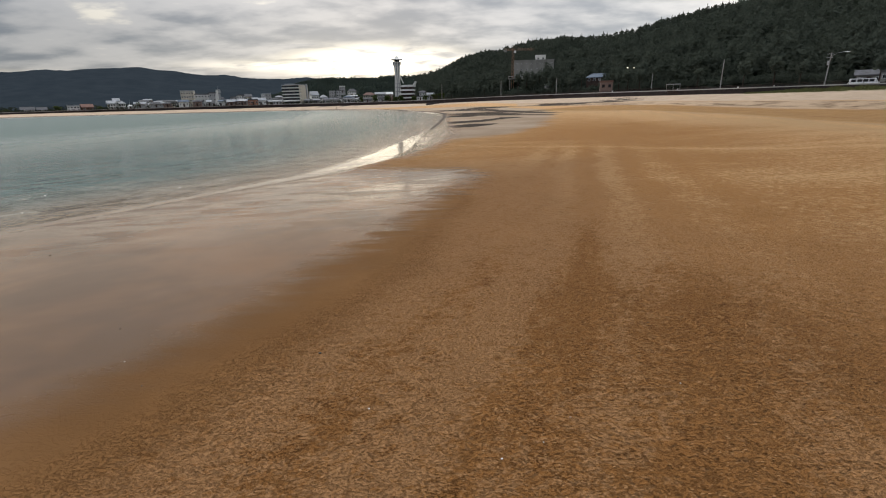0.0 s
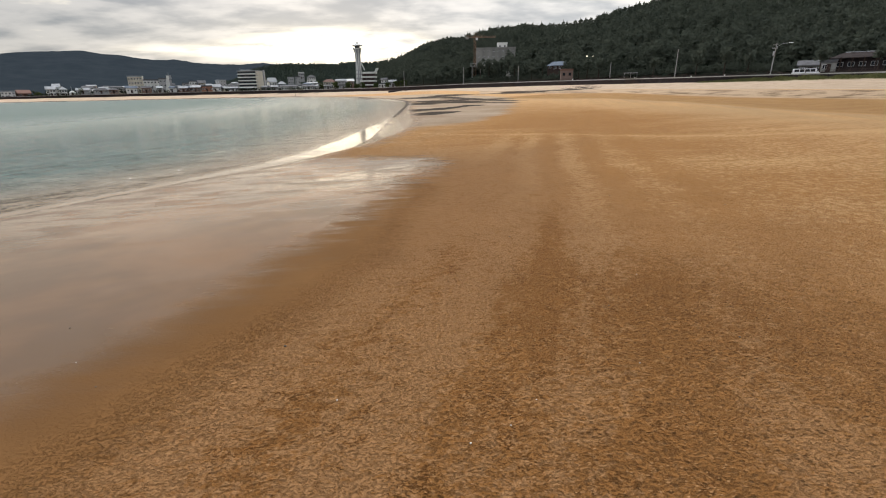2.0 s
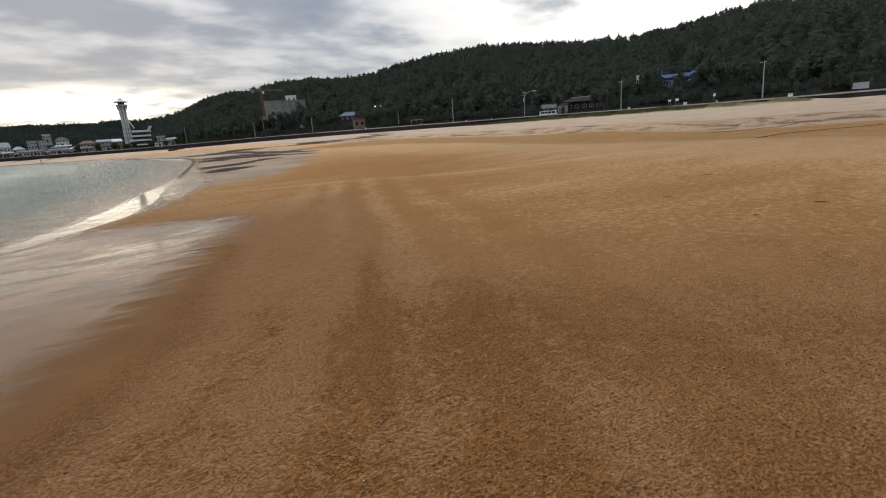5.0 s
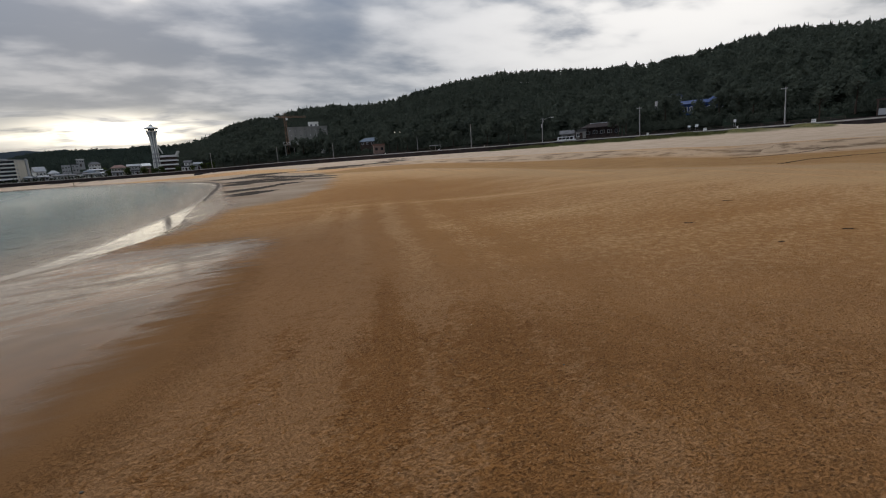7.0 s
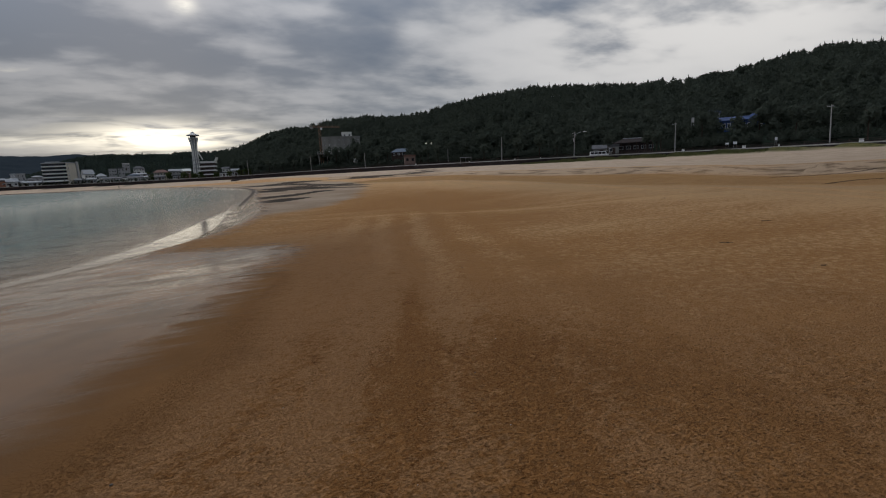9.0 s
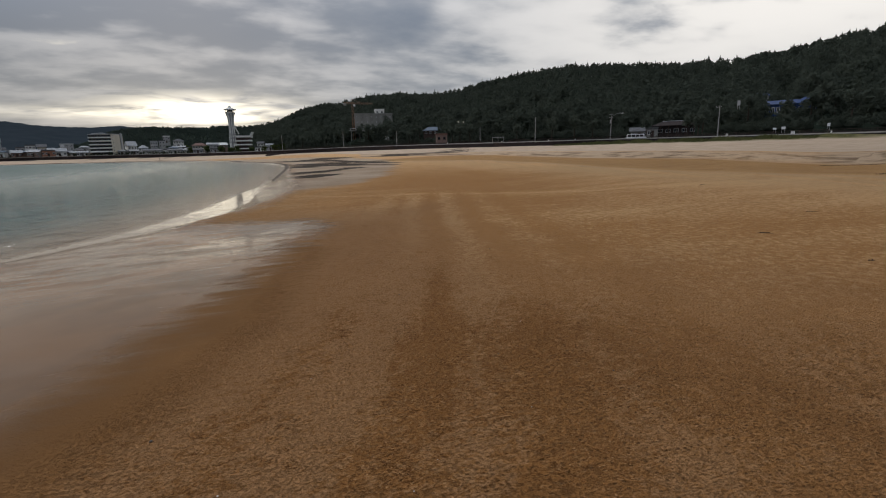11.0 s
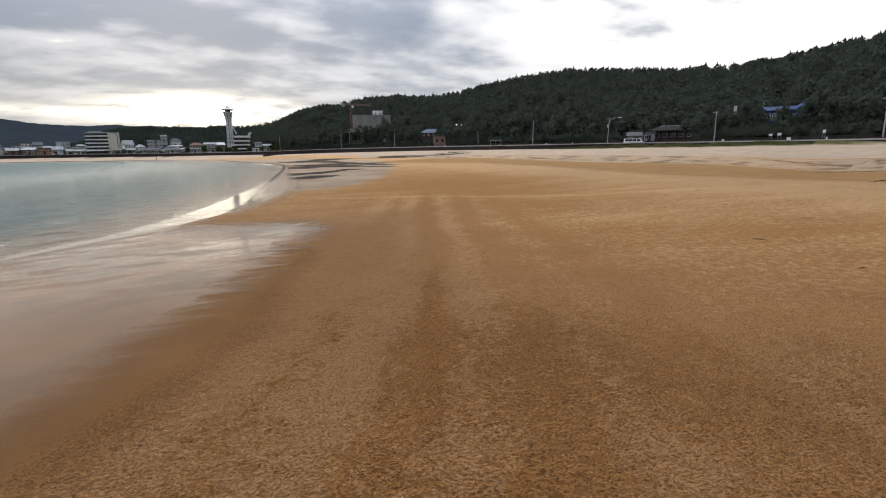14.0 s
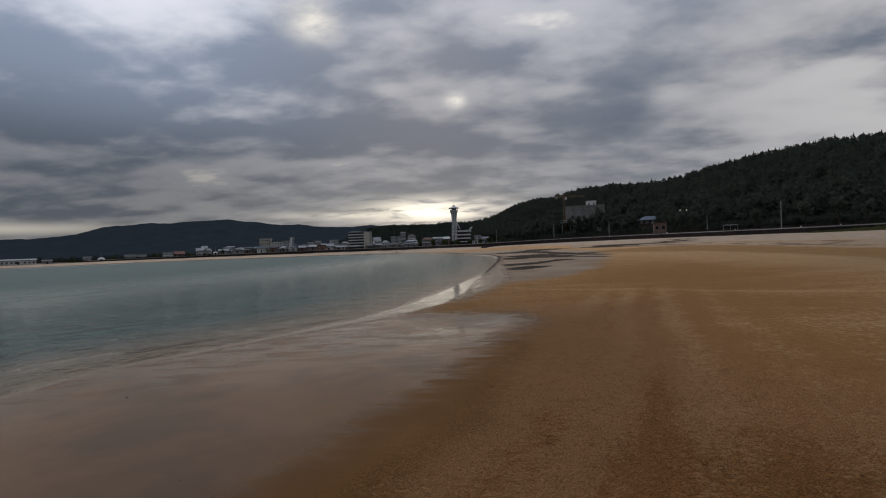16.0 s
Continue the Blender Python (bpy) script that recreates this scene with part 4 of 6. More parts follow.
for ob in (bpy.data.objects["sea_wall_coping"],):
    me = ob.data
    co = np.empty(len(me.vertices) * 3, np.float32)
    me.vertices.foreach_get("co", co)
    co = co.reshape(-1, 5, 3)
    co[:, (0, 3, 4), 2] = co[:, (1,), 2] - 0.30
    me.vertices.foreach_set("co", co.ravel())
    me.update()
ribbon(WALL_LINE, (0.45, 13.0), (0.3, -0.03), "promenade", ASPHALT, "grey promenade and road behind the sea wall", "road", n=300)
BACK_LINE = [(x + 7.0, y + 4.0, t - 0.6, t + 0.55) for x, y, b, t in WALL_LINE[:9]]
ribbon(BACK_LINE, (-0.2, 0.2), (0, 0), "promenade_kerb_wall", WALLST, "low dark red-brown wall behind the promenade", n=240)


def wall_height(az):
    """Where a bearing meets the sea wall, and the wall's top there."""
    best = None
    for (x0, y0, _, t0), (x1, y1, _, t1) in zip(WALL_LINE, WALL_LINE[1:]):
        a, b = math.degrees(math.atan2(x0, y0)), math.degrees(math.atan2(x1, y1))
        if min(a, b) <= az <= max(a, b) and a != b:
            k = (az - a) / (b - a)
            best = (x0 + (x1 - x0) * k, y0 + (y1 - y0) * k, t0 + (t1 - t0) * k)
    return best


def facing(az, d, z, turn=0.0):
    """A pose on the plan whose -y side looks back along its bearing."""
    p = bearing(az, d, z)
    return pose(p.x, p.y, p.z, 0, 0, -az + turn)


# ---- railing on the wall ----
def railing():
    rail = thing("promenade_railing", "thin dark steel railing on the sea wall", "railing")
    bm = bmesh.new()
    rod(bm, (0, 0, 0), (0, 0, 0.75), 0.05, 0.05, 6)
    first = part("post", bm, DARKW, rail)
    pts = []
    for i in range(64):
        az = 66 - i * 1.05
        w = wall_height(az)
        if w:
            pts.append(Vector((w[0], w[1], w[2] + 0.15)))
    first.matrix_basis = Matrix.Translation(pts[0])
    for p in pts[1:]:
        piece("post", first.data, rail, Matrix.Translation(p))
    for h in (0.42, 0.75):
        bm = bmesh.new()
        for a, b in zip(pts, pts[1:]):
            rod(bm, a + Vector((0, 0, h)), b + Vector((0, 0, h)), 0.03, 0.03, 5, False)
        part("rail", bm, DARKW, rail)


railing()


# ---- utility poles ----
def utility_pole(az, d, z, height, lean, arm=0, lamp=False, label=""):
    root = thing("utility_pole", label or "slim grey concrete utility pole behind the sea wall", "pole", facing(az, d, z) @ pose(0, 0, 0, 0, lean, 0), "poles along the promenade")
    bm = bmesh.new()
    rod(bm, (0, 0, -0.3), (0, 0, height), 0.16, 0.10, 10)
    part("shaft", bm, POLEC, root, smooth=False)
    for k in range(arm):
        bm = bmesh.new()
        h = height - 0.45 - 0.9 * k
        box(bm, -0.85, 0.45, -0.05, 0.05, h, h + 0.09)
        for x in (-0.8, -0.4, 0.35):
            rod(bm, (x, 0, h + 0.09), (x, 0, h + 0.27), 0.05, 0.035, 6)
        part("crossarm", bm, STEEL, root)
    if lamp:
        bm = bmesh.new()
        rod(bm, (0, 0, height - 1.0), (1.5, 0, height - 0.1), 0.05, 0.04, 6)
        rod(bm, (1.5, 0, height - 0.1), (2.9, 0, height + 0.05), 0.04, 0.04, 6)
        a = part("lamp_arm", bm, STEEL, root)
        bm = bmesh.new()
        bmesh.ops.create_icosphere(bm, subdivisions=2, radius=1.0)
        bmesh.ops.scale(bm, vec=(0.62, 0.20, 0.12), verts=bm.verts)
        bmesh.ops.translate(bm, vec=(3.3, 0, height + 0.05), verts=bm.verts)
        part("lamp_head", bm, LAMPW, root, "white street lamp head", smooth=True)
        bm = bmesh.new()
        rod(bm, (-0.28, 0, height - 3.2), (-0.28, 0, height - 2.1), 0.22, 0.22, 10)
        part("transformer", bm, STEEL, root, "grey pole transformer")
    return root


utility_pole(0.3, 296, 4.9, 8.0, 0)
utility_pole(7.1, 272, 5.3, 8.1, 0)
utility_pole(13.3, 236, 5.3, 6.6, 0)
utility_pole(29.6, 182, 4.9, 8.4, 0.5, 0)
utility_pole(37.9, 172, 4.8, 8.1, 1.5, 2, True, "grey utility pole with crossarms and a street lamp")
utility_pole(48.4, 158, 4.7, 8.0, -0.5, 1)
utility_pole(61.4, 142, 4.6, 8.2, -1.5, 1)
utility_pole(23.2, 215, 6.0, 5.5, 0)


def marker_post(az, w, h, back=0.6):
    x, y, z = wall_height(az)
    k = 1 + back / math.hypot(x, y)
    root = thing("marker_post", "small white painted block beside the promenade", "post", pose(x * k, y * k, z - 0.05, 0, 0, -az), "white marker posts")
    bm = bmesh.new()
    box(bm, -w / 2, w / 2, -w / 3, w / 3, 0, h, bevel=0.04)
    part("block", bm, LAMPW, root)
    bm = bmesh.new()
    box(bm, -w / 2 - 0.05, w / 2 + 0.05, -w / 3 - 0.05, w / 3 + 0.05, h, h + 0.08)
    part("cap", bm, COPING, root)


for az, w, h in ((19.9, 0.5, 0.7), (26.3, 0.5, 0.6), (31.2, 0.4, 0.5), (34.2, 0.3, 0.5), (49.3, 0.7, 0.7), (55.0, 0.8, 0.8), (63.7, 0.9, 0.9), (57.8, 0.3, 0.7)):
    marker_post(az, w, h)


def sign_board(az, d, z, w, h, mat=None):
    root = thing("sign_board", "small white board on two posts at the foot of the wood", "sign", facing(az, d, z), "sign boards by the wood")
    bm = bmesh.new()
    box(bm, -w / 2, w / 2, -0.04, 0.04, 0.9, 0.9 + h, bevel=0.02)
    part("board", bm, mat or LAMPW, root)
    for x in (-w * 0.35, w * 0.35):
        bm = bmesh.new()
        rod(bm, (x, 0.08, -0.3), (x, 0.08, 0.95), 0.04, 0.04, 6)
        part("post", bm, STEEL, root)


sign_board(53.2, 160, 4.7, 0.8, 0.5)
sign_board(53.9, 160, 4.7, 0.9, 0.7)
sign_board(57.3, 156, 5.0, 0.6, 0.8)
sign_board(50.0, 175, 12.6, 0.8, 1.5, GREYW)


# ---- steps down to the sand ----
def beach_steps(az, width):
    x, y, z = wall_height(az)
    k = 1 - 0.5 / math.hypot(x, y)
    root = thing("beach_steps", "dark brown timber steps from the promenade to the sand", "steps", pose(x * k, y * k, z, 0, 0, -az), "steps to the beach")
    for i in range(7):
        bm = bmesh.new()
        box(bm, -width / 2, width / 2, -0.34 * (i + 1), -0.34 * i, -0.24 * (i + 1) - 0.2, -0.24 * (i + 1), bevel=0.02)
        part("step", bm, DARKW, root)
    for s in (-1, 1):
        bm = bmesh.new()
        rod(bm, (s * width / 2, 0, 0.9), (s * width / 2, -2.4, -0.8), 0.05, 0.05, 6)
        rod(bm, (s * width / 2, -2.4, -1.9), (s * width / 2, -2.4, -0.8), 0.05, 0.05, 6)
        part("handrail", bm, DARKW, root)


beach_steps(12.9, 7.0)
beach_steps(19.0, 5.0)
beach_steps(26.3, 6.0)
beach_steps(-1.6, 9.0)


# ================= buildings =================
WINDOW_CACHE = {}


PANES = {}


def window_mesh(w, h, frame_mat):
    """A window's frame with its middle bar, as one connected mesh, and the pane that goes with it."""
    key = (round(w, 2), round(h, 2), frame_mat.name)
    if key not in WINDOW_CACHE:
        t = min(0.12, w * 0.08)
        xs, zs = (-w / 2, -w / 2 + t, -t / 3, t / 3, w / 2 - t, w / 2), (-h / 2, -h / 2 + t, h / 2 - t, h / 2)
        bm = bmesh.new()
        fr = [[bm.verts.new((x, -0.10, z)) for z in zs] for x in xs]
        bk = [[bm.verts.new((x, 0.12, z)) for z in zs] for x in xs]
        solid = lambda i, j: 0 <= i < 5 and 0 <= j < 3 and not (j == 1 and i in (1, 3))
        for i in range(5):
            for j in range(3):
                if not solid(i, j):
                    continue
                bm.faces.new((fr[i][j], fr[i + 1][j], fr[i + 1][j + 1], fr[i][j + 1]))
                bm.faces.new((bk[i][j], bk[i][j + 1], bk[i + 1][j + 1], bk[i + 1][j]))
                for a, b, ni, nj in (((i, j), (i + 1, j), i, j - 1), ((i + 1, j), (i + 1, j + 1), i + 1, j), ((i + 1, j + 1), (i, j + 1), i, j + 1), ((i, j + 1), (i, j), i - 1, j)):
                    if not solid(ni, nj):
                        bm.faces.new((fr[b[0]][b[1]], fr[a[0]][a[1]], bk[a[0]][a[1]], bk[b[0]][b[1]]))
        me = bpy.data.meshes.new("window")
        bm.to_mesh(me)
        bm.free()
        me.materials.append(frame_mat)
        bm = bmesh.new()
        box(bm, -w / 4 + t / 2, w / 4 - t / 3, -0.03, 0.02, -h / 2 + t * 0.9, h / 2 - t * 0.9)
        pn = bpy.data.meshes.new("pane")
        bm.to_mesh(pn)
        bm.free()
        pn.materials.append(GLASS)
        WINDOW_CACHE[key] = me
        PANES[me.name] = (pn, w / 4 - t / 3 + 0.01)
    return WINDOW_CACHE[key]


def window(me, parent, m):
    """A window: the frame, and two panes under it."""
    ob = piece("window", me, parent, m)
    pn, x = PANES[me.name]
    piece("pane", pn, ob, Matrix.Translation((-x, 0, 0)))
    piece("pane", pn, ob, Matrix.Translation((x, 0, 0)))


def gable(bm, x0, x1, y0, y1, z, rise, over=0.4, hip=0.0):
    x0, x1, y0, y1 = x0 - over, x1 + over, y0 - over, y1 + over
    ym = (y0 + y1) / 2
    base = [bm.verts.new(c) for c in ((x0, y0, z), (x1, y0, z), (x1, y1, z), (x0, y1, z))]
    low = [bm.verts.new((v.co.x, v.co.y, z - 0.18)) for v in base]
    r0, r1 = bm.verts.new((x0 + hip, ym, z + rise)), bm.verts.new((x1 - hip, ym, z + rise))
    for q in ((base[0], base[1], r1, r0), (base[2], base[3], r0, r1), (base[1], base[2], r1), (base[3], base[0], r0), low[::-1]):
        bm.faces.new(q)
    for i in range(4):
        bm.faces.new((low[i], low[(i + 1) % 4], base[(i + 1) % 4], base[i]))


def house(label, az, d, z, w, depth, h, wall, roof, style="flat", floors=1, bays=3, turn=0.0, name="house", group="", door=True, side=0, frames=None, win=(1.1, 1.2), rise=None):
    """A building: walls, roof, plinth, windows floor by floor, a door. Its front looks back along the bearing, turned by turn."""
    root = thing(name, label, "building", facing(az, d, z, turn), group)
    bm = bmesh.new()
    box(bm, -w / 2, w / 2, 0, depth, -2.5, h)
    part("wall", bm, wall, root)
    bm = bmesh.new()
    if style == "flat":
        box(bm, -w / 2 - 0.15, w / 2 + 0.15, -0.15, depth + 0.15, h, h + 0.25)
        for a in ((-w / 2 - 0.15, w / 2 + 0.15, -0.15, 0.1), (-w / 2 - 0.15, w / 2 + 0.15, depth - 0.1, depth + 0.15), (-w / 2 - 0.15, -w / 2 + 0.1, 0.1, depth - 0.1), (w / 2 - 0.1, w / 2 + 0.15, 0.1, depth - 0.1)):
            box(bm, *a, h + 0.25, h + 0.8)
    elif style == "shed":
        vs = box(bm, -w / 2 - 0.4, w / 2 + 0.4, -0.6, depth + 0.4, h, h + 0.2)
        for v in vs[2:4] + vs[6:8]:
            v.co.z += rise or 0.9
    else:
        gable(bm, -w / 2, w / 2, 0, depth, h + 0.18, rise or depth * 0.28, 0.5, depth * 0.4 if style == "hip" else 0.0)
    part("roof", bm, roof, root)
    fh = h / floors
    frames = frames or LAMPW
    me = window_mesh(min(win[0], w / bays * 0.8), min(win[1], fh * 0.6), frames)
    for f in range(floors):
        for b in range(bays):
            if door and f == 0 and b == bays // 2:
                continue
            window(me, root, Matrix.Translation((-w / 2 + w * (b + 0.5) / bays, -0.02, fh * (f + 0.55))))
        for b in range(side):
            for sx in (-1, 1):
                window(me, root, Matrix.Translation((sx * (w / 2 + 0.02), depth * (b + 0.5) / side, fh * (f + 0.55))) @ pose(0, 0, 0, 0, 0, 90 * sx))
    if door:
        bm = bmesh.new()
        box(bm, -0.55, 0.55, -0.12, 0.1, -0.1, min(2.1, fh * 0.85))
        dr = part("door", bm, DARKW, root)
        bm = bmesh.new()
        rod(bm, (0.4, -0.2, 1.0), (0.4, -0.12, 1.0), 0.05, 0.05, 6)
        part("handle", bm, STEEL, dr)
    return root


# ---- the hotel ----
def hotel():
    w, depth, h, fl = 14.0, 15.0, 14.0, 6
    root = thing("hotel", "six-storey cream hotel with banded windows and a blank side wall", "hotel", facing(-16.65, 402, 4.0, -28))
    bm = bmesh.new()
    box(bm, -w / 2, w / 2, 0, depth, -2, h)
    part("wall", bm, CREAM, root)
    bm = bmesh.new()
    box(bm, -w / 2 - 0.2, w / 2 + 0.2, -0.2, depth + 0.2, h, h + 0.5)
    box(bm, -w / 2 + 1, -w / 2 + 8, 2, 6, h + 0.5, h + 1.2)
    part("roof", bm, GREYW, root)
    fh = h / fl
    me = window_mesh(1.9, 1.35, ROOFG)
    for f in range(fl):
        bm = bmesh.new()
        box(bm, -w / 2 - 0.1, w / 2 + 0.1, -0.75, 0.0, fh * f + fh * 0.02, fh * f + fh * 0.30, bevel=0.03)
        part("balcony", bm, WHITE, root, "pale balcony band")
        for b in range(7):
            window(me, root, Matrix.Translation((-w / 2 + w * (b + 0.5) / 7, -0.02, fh * (f + 0.64))))
    me = window_mesh(0.9, 1.2, LAMPW)
    for f in range(fl):
        window(me, root, Matrix.Translation((w / 2 + 0.02, 2.0, fh * (f + 0.6))) @ pose(0, 0, 0, 0, 0, 90))
    bm = bmesh.new()
    box(bm, w / 2 + 0.0, w / 2 + 0.5, 11.4, 13.4, -1, h + 1.2)
    part("stair_tower", bm, GREYW, root, "dark vertical stair strip")
    bm = bmesh.new()
    box(bm, -w / 2 + 1, w / 2 - 1, -3.2, -0.8, 2.1, 2.4)
    part("canopy", bm, WHITE, root)


hotel()


# ---- the lookout tower ----
def lookout_tower():
    root = thing("lookout_tower", "white lookout tower with a flared round viewing deck and slanting brace", "tower", facing(-4.75, 400, 4.0))
    top = 32.5
    bm = bmesh.new()
    lathe(bm, [(2.0, -2), (2.0, 4), (1.6, 15), (1.5, 22), (1.8, 26), (2.4, 29.0)], 20)
    part("core", bm, ROOFW, root, "pale grey core", smooth=False)
    bm = bmesh.new()
    for i in range(8):
        a = 2 * math.pi * i / 8 + 0.2
        pr = [(2.35, -2), (2.3, 6), (1.85, 15), (1.75, 21), (2.15, 26), (3.2, 29.6)]
        for (r0, z0), (r1, z1) in zip(pr, pr[1:]):
            rod(bm, (r0 * math.cos(a), r0 * math.sin(a), z0), (r1 * math.cos(a), r1 * math.sin(a), z1), 0.34, 0.34, 6, False)
        part("fin", bm, WHITE, root)
        bm = bmesh.new()
    bm.free()
    bm = bmesh.new()
    lathe(bm, [(2.3, 28.9), (3.3, 29.5), (3.4, 29.9), (2.4, 30.0)], 28)
    part("lower_deck", bm, WHITE, root)
    bm = bmesh.new()
    lathe(bm, [(1.9, 29.9), (2.0, 31.2), (1.9, 31.4)], 28)
    part("cabin_glass", bm, GLASS, root, "dark band of windows")
    bm = bmesh.new()
    lathe(bm, [(4.0, 31.4), (4.5, 31.6), (4.4, 31.95), (2.0, 32.7), (1.3, 33.2), (1.1, 34.0), (0.4, 34.4)], 28)
    part("deck_roof", bm, WHITE, root)
    for i in range(14):
        a = 2 * math.pi * i / 14
        bm = bmesh.new()
        rod(bm, (2.8 * math.cos(a), 2.8 * math.sin(a), 29.8), (2.9 * math.cos(a), 2.9 * math.sin(a), 31.5), 0.07, 0.07, 5)
        part("mullion", bm, WHITE, root)
    bm = bmesh.new()
    rod(bm, (0, 0, 33.0), (0, 0, 35.6), 0.16, 0.05, 6)
    part("mast", bm, STEEL, root)
    bm = bmesh.new()
    for s in (-0.5, 0.5):
        rod(bm, (1.4, s, 21.0), (4.6, s, 14.0), 0.45, 0.45, 6)
    rod(bm, (2.4, 0, 18.8), (2.8, 0, 17.9), 0.6, 0.6, 6)
    part("brace", bm, WHITE, root, "slanting white brace")
    bm = bmesh.new()
    for h in (7.5, 10.5, 13.5):
        lathe(bm, [(2.4, h), (2.6, h + 0.1), (2.6, h + 0.7), (2.4, h + 0.8)], 20)
        part("ring", bm, GREYW, root)
        bm = bmesh.new()
    bm.free()


lookout_tower()


def stepped_building():
    root = thing("stepped_building", "white terraced building with dark window bands beside the tower", "building", facing(-3.75, 372, 4.0, -6))
    for i, (x0, x1, z0, z1) in enumerate(((-5.6, 5.4, 2.2, 3.0), (-5.8, 5.4, 4.9, 5.8), (-5.2, 5.6, 7.6, 8.6), (-4.2, 6.0, 10.4, 11.7))):
        bm = bmesh.new()
        box(bm, x0, x1, -1.2 + 0.5 * i, 9, z0, z1, bevel=0.08)
        part("terrace", bm, WHITE, root)
    bm = bmesh.new()
    box(bm, -4.6, 5.0, 0.6, 8.6, -2, 11.0)
    part("window_band", bm, DARKW, root, "dark recessed window bands")
    bm = bmesh.new()
    vs = box(bm, 4.6, 6.0, 0.0, 6.0, 11.4, 13.2)
    for v in vs[4:]:
        v.co.x += 1.4
        v.co.z += 0.9
    part("roof_fin", bm, WHITE, root, "white raked roof fin")
    for x in (-4, -1.2, 1.6, 4.4):
        bm = bmesh.new()
        box(bm, x - 0.12, x + 0.12, 0.35, 0.7, -1, 11)
        part("pier", bm, ROOFG, root)


stepped_building()

T = "houses of the seaside town"
# the pair of blocks with a white sail-like stair
house("four-storey cream guesthouse block", -26.95, 425, 4.0, 9.0, 9, 11.0, CREAM, GREYW, "flat", 4, 5, -8, "guesthouse", T, side=2)
house("low white annexe with a flat roof", -25.55, 428, 4.0, 11, 9, 8.6, WHITE, ROOFG, "flat", 3, 5, 8, "annexe", T)
house("grey narrow block with small windows", -24.6, 420, 4.0, 5.0, 8, 9.3, GREYW, ROOFG, "flat", 3, 2, 0, "annexe", T)


def sail_tower():
    root = thing("stair_tower_building", "white curved stair tower with a sign panel on top", "building", facing(-24.25, 420, 4.0))
    bm = bmesh.new()
    vs = box(bm, -2.0, 1.4, 0, 5, -2, 11.5)
    for v in vs[4:]:
        v.co.x += 0.5 if v.co.x > 0 else 2.2
    part("wall", bm, WHITE, root)
    bm = bmesh.new()
    box(bm, 0.3, 3.6, 0.5, 1.0, 9.4, 12.2, bevel=0.05)
    part("sign_panel", bm, ROOFW, root)
    bm = bmesh.new()
    box(bm, 1.4, 3.2, 0.6, 4.0, -2, 9.0)
    part("side_wing", bm, GREYW, root)
    bm = bmesh.new()
    rod(bm, (1.8, 2, 11), (1.8, 2, 14.0), 0.12, 0.06, 6)
    part("mast", bm, STEEL, root)


sail_tower()
house("white three-part house with stepped roofs", -33.6, 424, 2.9, 4.6, 7, 4.2, WHITE, ROOFW, "gable", 2, 3, 4, "house", T)
house("white house with a tall middle gable", -33.2, 427, 2.9, 3.6, 8, 5.6, WHITE, ROOFW, "gable", 2, 2, -4, "house", T)
house("white house with a pale roof", -32.75, 423, 2.9, 4.2, 7, 4.0, WHITE, ROOFW, "hip", 2, 3, 0, "house", T)


def dome_house(az, d, z, r):
    root = thing("dome_house", "small white domed building with a dark arched door", "building", facing(az, d, z))
    bm = bmesh.new()
    lathe(bm, [(r, -2), (r, 1.4)] + [(r * math.cos(a * math.pi / 16) + 0.02, 1.4 + r * 0.75 * math.sin(a * math.pi / 16)) for a in range(1, 9)], 20)
    part("dome", bm, WHITE, root, smooth=True)
    bm = bmesh.new()
    box(bm, -0.6, 0.6, -r - 0.15, -r + 0.4, 0, 1.8, bevel=0.1)
    part("door", bm, DARKW, root)
    bm = bmesh.new()
    rod(bm, (0, 0, 1.4 + r * 0.7), (0, 0, 4.4 + r * 0.75), 0.09, 0.05, 6)
    part("flagpole", bm, STEEL, root)


dome_house(-32.1, 421, 3.2, 1.9)
dome_house(-42.3, 416, 1.3, 2.2)
house("long low white market hall with a sheet roof", -30.9, 418, 3.2, 9, 8, 2.6, WHITE, ROOFW, "shed", 1, 5, 6, "market_hall", T)
house("long low hall with a pale roof", -29.5, 418, 3.4, 11, 8, 2.8, GREYW, ROOFW, "gable", 1, 6, 0, "market_hall", T, rise=0.9)
house("low beige shop with a dark awning", -28.6, 415, 3.6, 6, 6, 2.4, CREAM, ROOFG, "flat", 1, 4, 0, "shop", T)
house("white two-storey house by the far shore", -36.6, 428, 2.2, 7.2, 8, 3.7, WHITE, ROOFW, "flat", 2, 4, 0, "house", T)
house("red-brown barn with a rounded roof", -35.5, 428, 2.2, 6.5, 8, 2.6, BRICKW, BRICKW, "gable", 1, 3, 8, "barn", T)
house("low grey house by the far shore", -39.9, 426, 1.6, 7, 7, 2.2, WHITE, ROOFG, "gable", 1, 4, 0, "house", T)
house("low beige house by the far shore", -38.9, 427, 1.6, 5, 7, 1.9, CREAM, ROOFG, "gable", 1, 3, 0, "house", T)
house("white cottage by the far shore", -43.4, 414, 1.3, 4, 6, 2.2, WHITE, ROOFG, "gable", 1, 2, 0, "house", T)
house("long white warehouse with a low roof", -48.4, 384, 0.9, 16.5, 10, 3.0, WHITE, ROOFW, "gable", 1, 8, 0, "warehouse", T, rise=0.8)
house("small dark shed beside the warehouse", -46.4, 388, 1.0, 5, 6, 1.8, GREYW, ROOFG, "shed", 1, 2, 0, "shed", T)
house("grey house with small dark windows", -22.6, 420, 4.0, 4.6, 7, 6.0, GREYW, ROOFG, "flat", 3, 2, 0, "house", T)
house("white flat-roofed house in the seaside town", -21.9, 430, 4.0, 5.5, 7, 7.6, WHITE, ROOFG, "flat", 3, 3, 0, "house", T)
